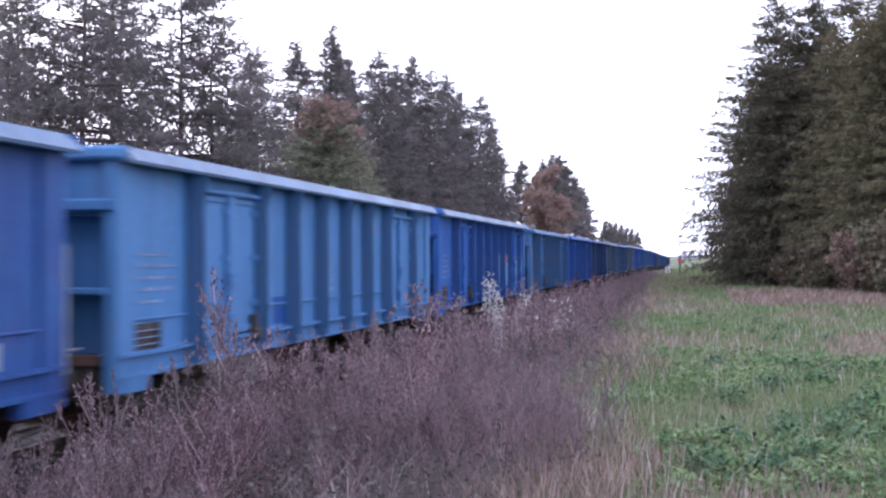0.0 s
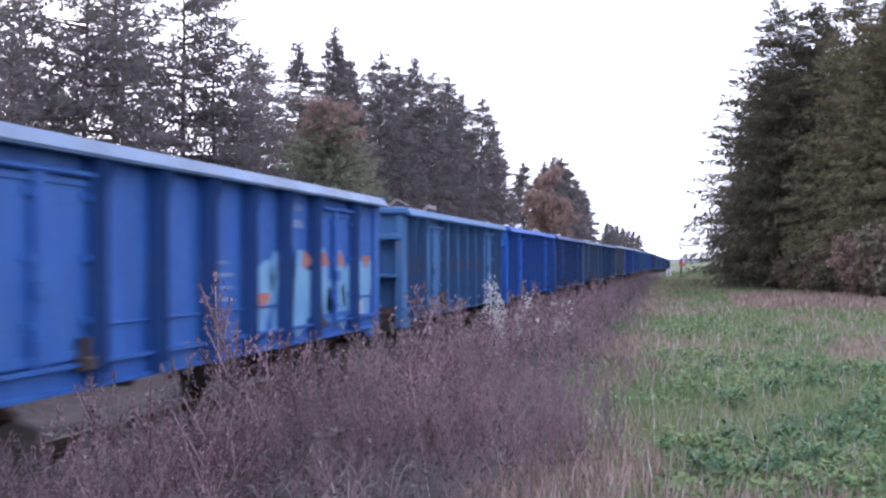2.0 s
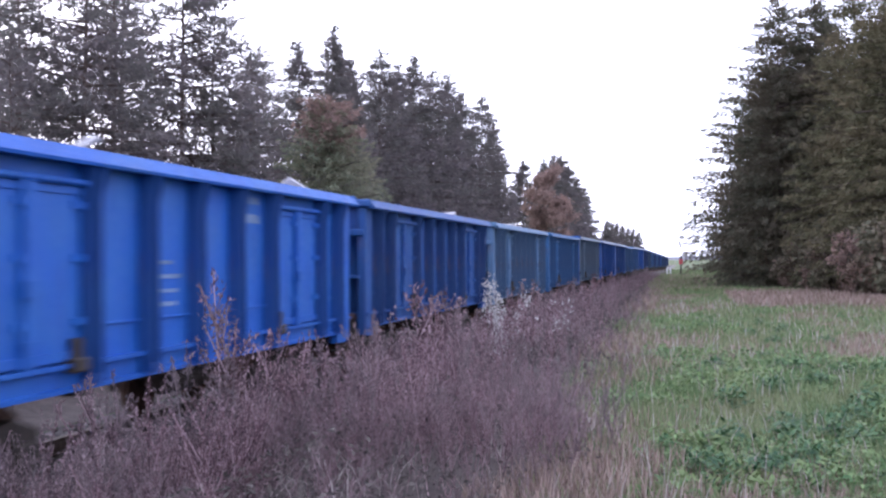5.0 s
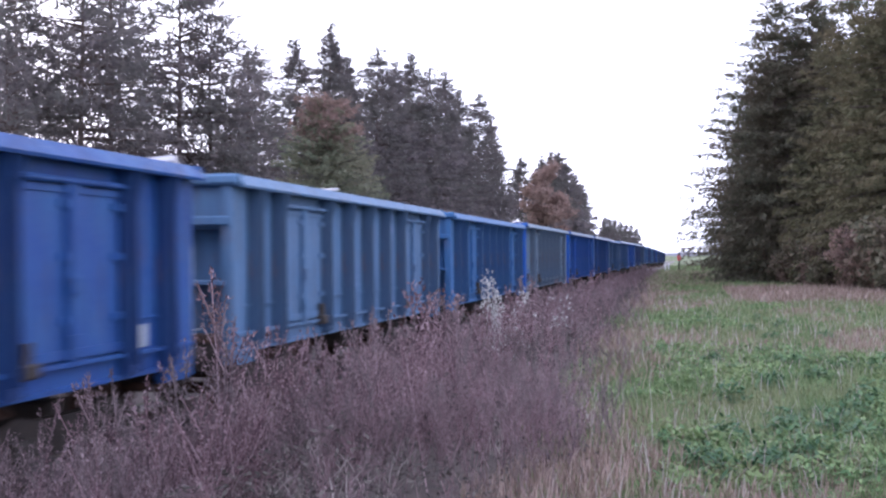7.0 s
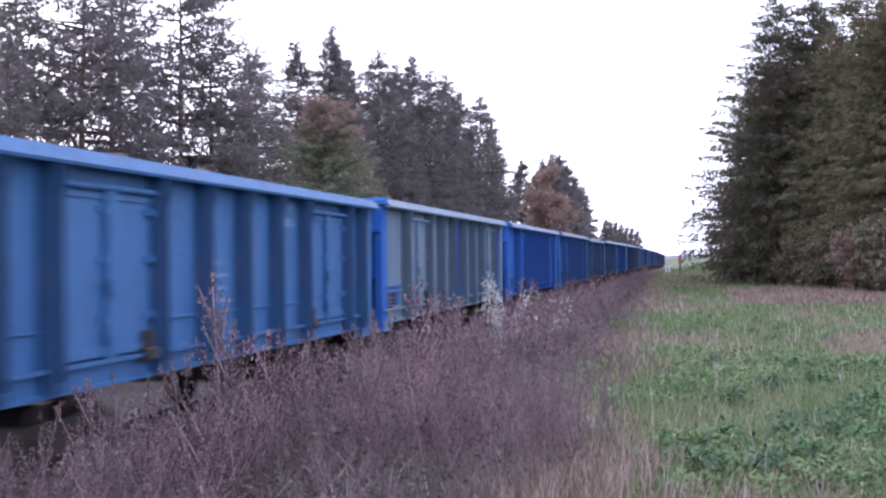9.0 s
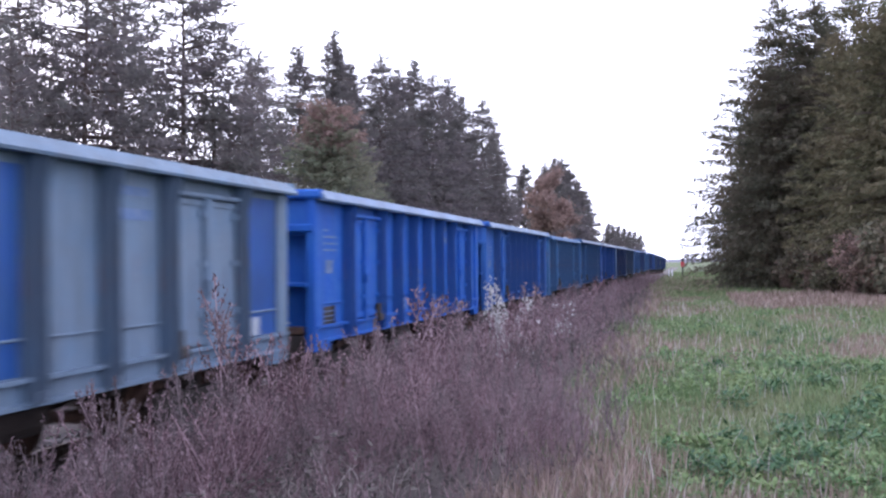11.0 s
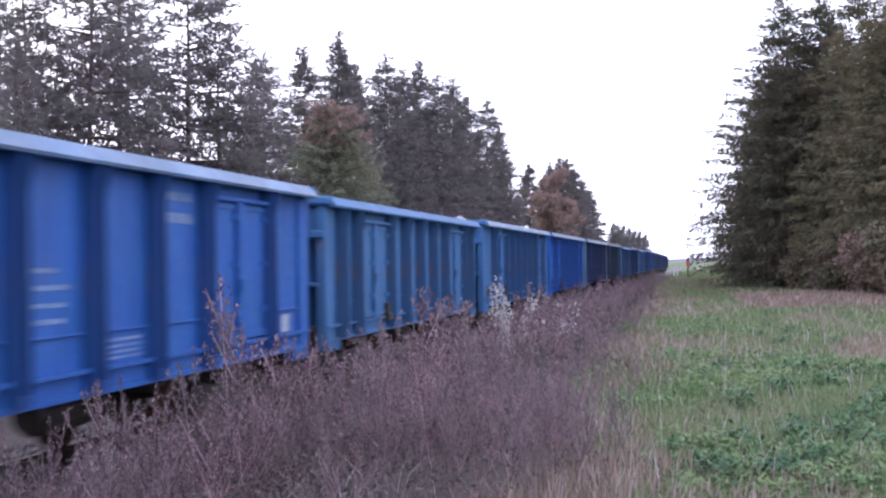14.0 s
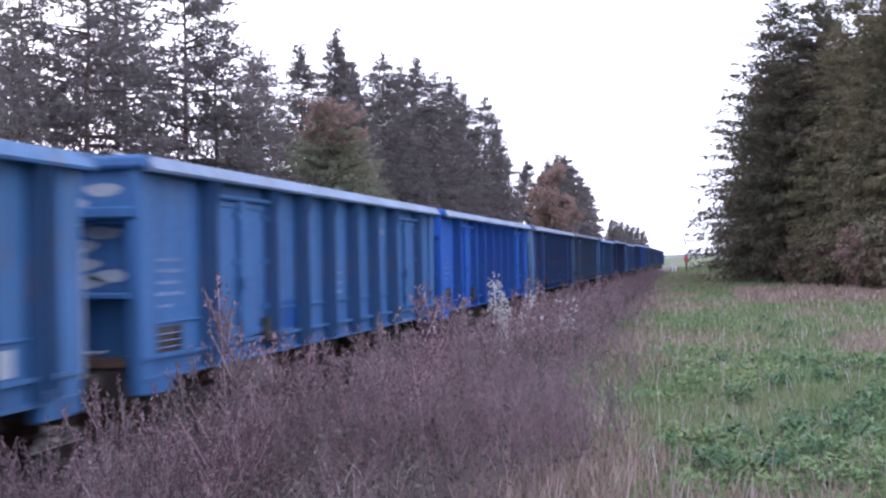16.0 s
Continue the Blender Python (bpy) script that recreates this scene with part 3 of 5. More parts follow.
    lt = Build().box(SIDE + 0.03, SIDE + 0.16, -0.10, 0.10, FLOOR - 0.06, FLOOR + 0.07, 0.02).box(SIDE + 0.05, SIDE + 0.13, -0.05, 0.05, FLOOR + 0.07, FLOOR + 0.24, 0.015)
    out["latch"] = lt.mesh("latch", DARK_STEEL)
    out["plate"] = Build().box(SIDE, SIDE + 0.01, -0.13, 0.13, 1.27, 1.50, 0.004).mesh("label_plate", PLATE)
    out["patch"] = Build().box(SIDE, SIDE + 0.003, -0.45, 0.45, 1.30, 1.66).mesh("paint_patch", BLUE_PATCH)
    return out


PIECES = {build: common_meshes(build[0], build[4]) for build in (LONG, MEDIUM, SHORT)}
BODY = {}


def spot_mirrored(me):
    """The same mesh for the other side of the wagon."""
    c = me.copy()
    co = np.empty(len(c.vertices) * 3, dtype=np.float32)
    c.vertices.foreach_get("co", co)
    co = co.reshape(-1, 3) * np.array([-1, 1, 1], dtype=np.float32)
    c.vertices.foreach_set("co", co.ravel())
    c.flip_normals()
    return c


def spot_turned(me):
    c = me.copy()
    c.transform(Matrix.Rotation(math.pi, 4, "Z"))
    return c


def open_wagon(key, label, rim_grey=True, marks=(), build=LONG, end_key=None):
    HALF, POSTS, door_y, door_w, top = build
    COMMON = PIECES[build]
    for q in (key, end_key or key):
        if (q, HALF) not in BODY:
            a = wagon_meshes(q, HALF, top)
            BODY[q, HALF] = (a, {k: spot_mirrored(me) for k, me in a.items()}, {k: spot_turned(me) for k, me in a.items()})
    near, far, turned = BODY[key, HALF]
    turned = BODY[end_key or key, HALF][2]
    w = tagged(new("goods_wagon"), label, "goods wagon", "wagons of the train")
    part("floor_plate", COMMON["floor_plate"], w)
    part("underframe", COMMON["underframe"], w)
    part("reservoir", COMMON["reservoir"], w, at=(0.45, 1.6, 0.72))
    for s, mm in ((1, near), (-1, far)):
        part("side_wall", mm["side_wall"], w)
        part("sill", mm["sill"], w)
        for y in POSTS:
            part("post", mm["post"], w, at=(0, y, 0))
        for y in (-door_y, door_y):
            a = part("door_leaf", mm["door_leaf"], w, at=(0, y, 0))
            b = part("door_leaf", mm["door_leaf"], w, at=(0, y - 0.92, 0))
            part("lock_post", mm["lock_post"], w, at=(0, y, 0))
            part("door_bar", mm["door_bar"], w, at=(0, y, 0))
        if rim_grey:
            if s == 1:
                part("top_rail", COMMON["rim_grey"], w, "pale dusty top rail")
            else:
                part("top_rail", COMMON["rim_far"], w, "pale dusty top rail")
        else:
            part("top_rail", mm["rim_paint"], w)
    for mm in (near, turned):
        sgn = 1 if mm is near else -1
        e = part("end_wall", mm["end_wall"], w)
        part("rib", mm["end_rib"], e, at=(0, 0, top - 0.56))
        part("step_board", mm["end_step"], w, at=(0, 0, 1.86))
        part("end_rail", mm["end_rim"], w)
        for x in (-0.875, 0.875):
            ob = part("buffer", COMMON["buffer"], w, at=(x, sgn * HALF, 0.98))
            ob.rotation_euler = (0, 0, 0 if sgn > 0 else math.pi)
        ob = part("coupling", COMMON["coupling"], w, at=(0, sgn * HALF, 0.98))
        ob.rotation_euler = (0, 0, 0 if sgn > 0 else math.pi)
    for mm in (near, far, turned):
        part("corner_post", mm["corner_post"], w)
        part("corner_plate", mm["corner_plate"], w)
    part("corner_post", BODY[end_key or key, HALF][0]["corner_post"], w, at=(0, -2 * HALF + 0.27, 0))
    part("corner_plate", near["corner_plate"], w, at=(0, -2 * HALF + 0.72, 0))
    for y in (-HALF + 0.35, HALF - 0.35):
        for x in (-1.36, 1.36):
            ob = part("step", COMMON["step"], w, at=(x, y, 0))
            ob.rotation_euler = (0, 0, 0 if x > 0 else math.pi)
    for x, z in ((0.95, 1.30), (0.75, 2.32)):
        ob = part("handrail", COMMON["handrail"], w, "pale painted grab rail", at=(x, -HALF + 0.02, z))
        ob.rotation_euler = (0, 0, math.pi)
    part("grab_frame", COMMON["rail_frame"], w, "pale painted grab frame at the end", at=(SIDE - 0.02, HALF + 0.02, 0))
    for y in (-HALF + 0.55,) if build is not SHORT else ():
        n = part("step_recess", COMMON["recess"], w, "dark step recess with thin pale rungs", at=(0, y, 0))
        for z in (1.31, 1.38, 1.45):
            part("rung", COMMON["rung"], n, at=(0, 0, z))
    for y in (-door_y + 0.75, door_y - 0.75):
        part("latch", COMMON["latch"], w, "dark greasy door latch", at=(0, y, 0))
    for y in (-HALF + 2.0, HALF - 2.0):
        b = new("bogie")
        b.parent, b.location = w, (0, y, 0)
        part("bolster", COMMON["bolster"], b)
        for s in (-1, 1):
            ob = part("side_frame", COMMON["side_frame"], b, at=(s * 1.0, 0, 0))
            ob.rotation_euler = (0, 0, 0 if s > 0 else math.pi)
        for o in (-0.9, 0.9):
            part("wheelset", COMMON["wheelset"], b, "rusty wheelset with worn treads", at=(0, o, 0.46))
    for kind, y in marks:
        names = {"plate": "label_plate", "patch": "paint_patch"}
        pieces = COMMON[kind] if isinstance(COMMON[kind], list) else [COMMON[kind]]
        for me in pieces:
            part(names.get(kind, "lettering_bar"), me, w, at=(0.002, y, 0))
    return w


for pieces in PIECES.values():
    pieces["rim_far"] = spot_mirrored(pieces["rim_grey"])


def scrap_heap(seed, amount, label, HALF):
    """Bent sheets and chunks that rise over the wagon's rim."""
    rng = random.Random(seed)
    b = Build()
    for k in range(amount):
        y, x = rng.uniform(-HALF + 0.9, HALF - 0.9), rng.uniform(-1.0, 1.1)
        z = TOP - 0.20 + rng.uniform(0, 0.38) * (1 - abs(x) * 0.45)
        q = Matrix.Translation((x, y, z)) @ Euler((rng.uniform(-0.6, 0.6), rng.uniform(-0.6, 0.6), rng.uniform(0, 6.3))).to_matrix().to_4x4()
        l, w, t = rng.uniform(0.12, 0.38), rng.uniform(0.05, 0.20), rng.uniform(0.015, 0.06)
        i = len(b.v)
        b.box(-l, l, -w, w, -t, t)
        for j in range(i, len(b.v)):
            v = Vector(b.v[j])
            v.z += 0.3 * v.x * v.x
            b.v[j] = tuple(q @ v)
    # the bulk of the load, an uneven ridge inside the wagon
    ny, nx = 40, 7
    i = len(b.v)
    for a in range(ny):
        for c in range(nx):
            y, x = -HALF + 0.2 + (2 * HALF - 0.4) * a / (ny - 1), -1.22 + 2.44 * c / (nx - 1)
            ridge = (1 - (abs(x) / 1.3) ** 2) * 0.5 - 0.35 if 0 < a < ny - 1 else -0.4
            b.v.append((x, y, TOP - 0.20 + ridge * 0.5 + rng.uniform(-0.12, 0.12)))
    b.f += [(i + a * nx + c, i + a * nx + c + 1, i + (a + 1) * nx + c + 1, i + (a + 1) * nx + c) for a in range(ny - 1) for c in range(nx - 1)]
    j = len(b.v)
    b.v += [(x, y, FLOOR) for x, y in ((-1.22, 0.2 - HALF), (1.22, 0.2 - HALF), (1.22, HALF - 0.2), (-1.22, HALF - 0.2))]
    b.f.append((j + 3, j + 2, j + 1, j))
    ob = new("scrap_heap", b.mesh("scrap_heap", SCRAP if seed % 2 else SCRAP_PALE))
    return tagged(ob, label, "scrap heap", "loads of the wagons")


STD = (("table_bars", -5.85), ("data_bars", 0.0), ("number_bars", 2.5), ("plate", 5.7))
LISTED = (("list_bars", -5.88), ("low_bars", -1.25), ("low_bars", 1.25), ("data_bars", 0.0), ("number_bars", 2.5), ("plate", 5.7))
BRIEF = (("data_bars", -0.57), ("number_bars", 1.72), ("plate", 4.74))
FAR = (("plate", 5.35),)
TRAIN = [  # when its tail would pass the camera, build, colour, words, grey rim, marks, load that shows, colour of the front end
    (1.13, LONG, "deep", "dull dark blue open goods wagon with dusty sides", True, STD, 0, ""),
    (2.688, LONG, "pale", "faded light blue open goods wagon with pale top rail", True, STD + (("patch", -2.0),), 0, ""),
    (4.244, LONG, "royal", "royal blue open goods wagon sprayed with graffiti", True, STD, 0, ""),
    (5.685, SHORT, "teal", "weathered teal-blue open goods wagon filled with scrap", False, BRIEF, 22, ""),
    (7.05, SHORT, "bright", "bright blue open goods wagon filled with scrap", False, BRIEF, 26, ""),
    (8.417, SHORT, "deep", "dark blue open goods wagon with scuffed paint", False, BRIEF, 0, ""),
    (9.803, SHORT, "steel", "faded steel-blue open goods wagon with rust stains", False, BRIEF, 18, ""),
    (11.2, SHORT, "mid", "mid-blue open goods wagon with a scrap load", False, BRIEF, 26, ""),
    (12.733, LONG, "chalk", "chalky grey-blue open goods wagon with blue patches", False, (("plate", 5.7), ("number_bars", 2.5), ("patch", -5.8)), 0, "bright"),
    (14.266, MEDIUM, "bright", "bright blue open goods wagon with pale top rail", True, LISTED, 0, ""),
    (15.803, MEDIUM, "royal", "mid-blue open goods wagon with neat paint", True, LISTED, 0, ""),
    (17.15, SHORT, "teal", "weathered teal-blue open goods wagon with white marks", False, BRIEF, 10, ""),
    (18.675, MEDIUM, "mid", "greenish-blue open goods wagon with white marks", True, STD + (("patch", -2.0),), 12, ""),
    (20.16, MEDIUM, "bright", "royal blue open goods wagon on the rails", True, STD, 0, ""),
    (21.7, MEDIUM, "navy", "dark navy open goods wagon with a pale front panel", True, STD, 8, "steel"),
    (23.14, MEDIUM, "slate", "dark slate-blue open goods wagon on the rails", False, STD, 10, ""),
    (24.58, SHORT, "mid", "mid-blue open goods wagon on the rails", False, FAR, 8, ""),
    (26.02, LONG, "navy", "dark navy open goods wagon on the rails", False, FAR, 0, ""),
    (27.46, SHORT, "teal", "weathered teal-blue open goods wagon on the rails", False, FAR, 0, ""),
    (28.9, LONG, "navy", "dark navy open goods wagon on the rails", False, FAR, 0, ""),
    (30.34, LONG, "royal", "royal blue open goods wagon on the rails", False, FAR, 0, ""),
    (31.78, LONG, "slate", "dark slate-blue open goods wagon on the rails", False, FAR, 0, ""),
    (33.22, LONG, "navy", "dark navy open goods wagon on the rails", False, FAR, 0, ""),
    (34.66, LONG, "slate", "dark slate-blue open goods wagon on the rails", False, FAR, 0, ""),
    (36.1, LONG, "navy", "dark navy open goods wagon on the rails", False, FAR, 0, ""),
    (37.54, LONG, "navy", "dark navy open goods wagon on the rails", False, FAR, 0, ""),
    (38.98, LONG, "navy", "dark navy open goods wagon at the end of the train", False, FAR, 0, ""),
]
MARK_Y = -1.46
wagons, loads, starts = [], [], []
for k, (passing, build, key, words, grey, marks, amount, end_key) in enumerate(TRAIN):
    wagons.append(open_wagon(key, words, grey, marks, build, end_key))
    loads.append(scrap_heap(k, amount, "heap of grey and rusty scrap metal in a wagon", build[0]) if amount else None)
    starts.append(MARK_Y + SPEED * passing - build[0])


def graffiti(w):
    """Sprayed letters without meaning: pale blue bodies with orange crowns."""
    rng = random.Random(3)
    for k in range(7):
        y0 = 1.15 + 0.80 * k
        for name, mat, z, r, cy, out in (("graffiti_fill", SPRAY_BLUE, 1.68, 0.46, 0, 0.0), ("graffiti_edge", SPRAY_ORANGE, 2.16 - 0.5 * (k == 0), 0.13, 0.1, 0.003)):
            b = Build()
            ring = []
            for a in range(18):
                ang = 2 * math.pi * a / 18
                rr = r * (1 + 0.25 * math.sin(3 * ang + k) + rng.uniform(-0.1, 0.1))
                ring.append((0, cy + rr * math.cos(ang) * (1.0 if name == "graffiti_fill" else 1.7), z + rr * math.sin(ang) * (1.25 if name == "graffiti_fill" else 0.8)))
            front = SIDE + 0.045 + out if 2.7 < y0 < 5.4 else SIDE + 0.006 + out
            b.face([(front, y, zz) for _, y, zz in ring])
            b.face([(front - 0.003, y, zz) for _, y, zz in reversed(ring)])
            part(name, b.mesh(name, mat), w, "sprayed paint shape", at=(0, y0, 0))


graffiti(wagons[2])


def repainted(w):
    """Bright blue panels on the chalky wagon."""
    for y0, y1 in ((5.18, 6.58), (-0.50, 0.50)):
        b = Build().box(SIDE + 0.001, SIDE + 0.006, y0, y1, FLOOR + 0.03, TOP - 0.16)
        part("repainted_panel", b.mesh("repainted_panel", BLUE_PATCH), w, "repainted bright blue panel")


repainted(wagons[8])


def end_graffiti(w, half):
    """Pale sprayed scrawl on the end wall."""
    rng = random.Random(12)
    for k in range(9):
        cx, cz = 0.3 + rng.uniform(0, 0.7), 1.98 + 0.12 * k + rng.uniform(-0.05, 0.05)
        ring = [(cx + rng.uniform(0.8, 1.1) * 0.24 * math.cos(a), cz + rng.uniform(0.7, 1.1) * 0.075 * math.sin(a)) for a in [0.6 * j for j in range(10)]]
        back = -half + (0.026 if cz > 2.72 else 0.236)
        b = Build().face([(x, back - 0.004, z) for x, z in ring]).face([(x, back - 0.001, z) for x, z in reversed(ring)])
        part("graffiti_stroke", b.mesh("graffiti_stroke", PLATE), w, "white sprayed stroke")


end_graffiti(wagons[12], MEDIUM[0])


# ---- trees ----
def conifer_crown(rng, height, radius, bare, density, droop, material, spray=0.30, dome=0.62):
    """Whorls of boughs that hang and turn up at the tips, set with needle sprays."""
    tri = []
    bough = []
    z = bare
    while z < height - 0.25:
        f = (z - bare) / (height - bare)
        reach = radius * ((1 - f) ** dome) * (0.62 + 0.38 * min(1, f * 4.5)) * (1 - 0.2 * f ** 3) + 0.10
        n = max(5, int(rng.integers(10, 15) * density ** 0.5))
        for k in range(n):
            az = rng.uniform(0, 2 * np.pi)
            ln = reach * rng.uniform(0.66, 1.06)
            dz0 = rng.uniform(-0.6, 0.6)
            m = int((ln * 17 + 9) * density) + 2
            s = rng.uniform(0.08, 1.0, m) ** 0.7
            sag = -droop * ln * (s ** 1.3) + 0.22 * ln * droop * np.clip(s - 0.7, 0, 1) * 3
            lift = f * 0.32 * ln * s
            wid = rng.normal(0, 1, m) * (0.21 * ln * (1 - s) ** 0.7 * s ** 0.5 + 0.03)
            hang = np.abs(rng.normal(0, 0.52, m)) * (1 - 0.7 * f) * (1.1 - 0.7 * s)
            cx = np.cos(az) * ln * s - np.sin(az) * wid
            cy = np.sin(az) * ln * s + np.cos(az) * wid
            cz = z + dz0 + sag + lift - hang - np.abs(wid) * 0.2
            p = np.stack([cx, cy, cz], -1)
            out = np.stack([0.7 * np.cos(az) + rng.normal(0, 0.5, m), 0.7 * np.sin(az) + rng.normal(0, 0.5, m), rng.normal(-0.85, 0.45, m) + 1.3 * f], -1)
            out /= np.linalg.norm(out, axis=1, keepdims=True)
            sd = np.cross(out, rng.normal(0, 1, (m, 3)))
            sd /= np.linalg.norm(sd, axis=1, keepdims=True)
            L = spray * rng.uniform(0.5, 1.25, (m, 1)) * (1 - 0.3 * f ** 3)
            tri.append(np.stack([p - out * L * 0.4 + sd * L * 0.16, p - out * L * 0.4 - sd * L * 0.19, p + out * L * 0.75], 1))
            bough.append((z + dz0, az, ln, f))
        z += rng.uniform(0.30, 0.52) * (0.8 if density > 0.8 else 1.0)
    # leader
    m = 60
    zz = height - rng.uniform(0, 1.2, m)
    p = np.stack([rng.normal(0, 0.10, m) * (height - zz), rng.normal(0, 0.10, m) * (height - zz), zz], -1)
    out = np.stack([rng.normal(0, 0.4, m), rng.normal(0, 0.4, m), np.ones(m)], -1)
    sd = np.cross(out, rng.normal(0, 1, (m, 3)))
    sd /= np.linalg.norm(sd, axis=1, keepdims=True)
    tri.append(np.stack([p + sd * 0.04, p - sd * 0.04, p + out * 0.22], 1))
    return soup("crown", np.concatenate(tri), 3, material), bough


def conifer(seed, height, radius, bare=0.6, density=1.0, droop=0.28, material=None, label="", name="spruce_tree", spray=0.30, dome=0.62):
    rng = np.random.default_rng(seed)
    t = tagged(new(name), label, "tree", "trees along the line")
    crown, bough = conifer_crown(rng, height, radius, bare, density, droop, material, spray, dome)
    b = Build()
    wob = [(0.10 * math.sin(k * 1.3 + seed), 0.10 * math.cos(k * 1.7 + seed)) for k in range(7)]
    r0 = 0.008 * height + 0.03
    b.tube([(wob[k][0] * k / 6, wob[k][1] * k / 6, -0.3 + (height + 0.2) * k / 6) for k in range(7)], [r0 * (1.12 - 0.18 * k) if k < 6 else 0.02 for k in range(7)], 9)
    for z, az, ln, f in bough[:: 4]:
        dx, dy = math.cos(az), math.sin(az)
        b.tube([(0, 0, z), (dx * ln * 0.5, dy * ln * 0.5, z - droop * ln * 0.4 + 0.22 * f * ln), (dx * ln * 0.9, dy * ln * 0.9, z - droop * ln * 0.8 + 0.4 * f * ln)], [0.035 + 0.01 * ln, 0.025, 0.008], 4, False)
    part("trunk", b.mesh("trunk", BARK), t, "grey-brown trunk with thin limbs")
    part("crown", crown, t)
    return t


def broadleaf(seed, height, radius, material, label, name="deciduous_tree", leaf=0.16, count=9000, low=0.15):
    rng = np.random.default_rng(seed)
    t = tagged(new(name), label, "tree" if height > 4 else "shrub", "trees along the line" if height > 4 else "shrubs at the wood's edge")
    b = Build()
    tips = []
    stems = 1 if height > 4 else 5
    for s in range(stems):
        a0 = rng.uniform(0, 6.28)
        lean = 0.05 if stems == 1 else 0.35
        top = (math.cos(a0) * lean * height * 0.5, math.sin(a0) * lean * height * 0.5, height * 0.9)
        b.tube([(0, 0, -0.2), (top[0] * 0.4, top[1] * 0.4, height * 0.4), top], [0.02 * height + 0.02, 0.014 * height, 0.015], 7)
        for k in range(46 // stems):
            f = rng.uniform(low, 0.95)
            az = rng.uniform(0, 6.28)
            ln = radius * (math.sin(math.pi * min(1, (f * 0.80 + 0.14))) ** 0.7) * rng.uniform(0.55, 1.05)
            base = Vector((top[0] * f, top[1] * f, height * 0.9 * f))
            tip = base + Vector((math.cos(az) * ln, math.sin(az) * ln, ln * rng.uniform(0.05, 0.5)))
            b.tube([base, base.lerp(tip, 0.5) + Vector((0, 0, 0.08 * ln)), tip], [0.03, 0.02, 0.006], 4, False)
            tips.append((base, tip))
    part("trunk", b.mesh("trunk", BARK), t, "brown trunk with forked limbs")
    pick = rng.integers(0, len(tips), count)
    A = np.array([tuple(q[0]) for q in tips])[pick]
    B = np.array([tuple(q[1]) for q in tips])[pick]
    s = rng.uniform(0.35, 1.08, (count, 1))
    p = A + (B - A) * s + rng.normal(0, 0.10 * radius, (count, 3))
    p[:, 2] = np.maximum(p[:, 2], 0.1)
    out = rng.normal(0, 1, (count, 3))
    out /= np.linalg.norm(out, axis=1, keepdims=True)
    sd = np.cross(out, rng.normal(0, 1, (count, 3)))
    sd /= np.linalg.norm(sd, axis=1, keepdims=True)
    L = leaf * rng.uniform(0.6, 1.3, (count, 1))
    part("crown", soup("crown", np.stack([p - out * L, p + sd * L * 0.5, p + out * L, p - sd * L * 0.5], 1), 4, material), t)
    return t


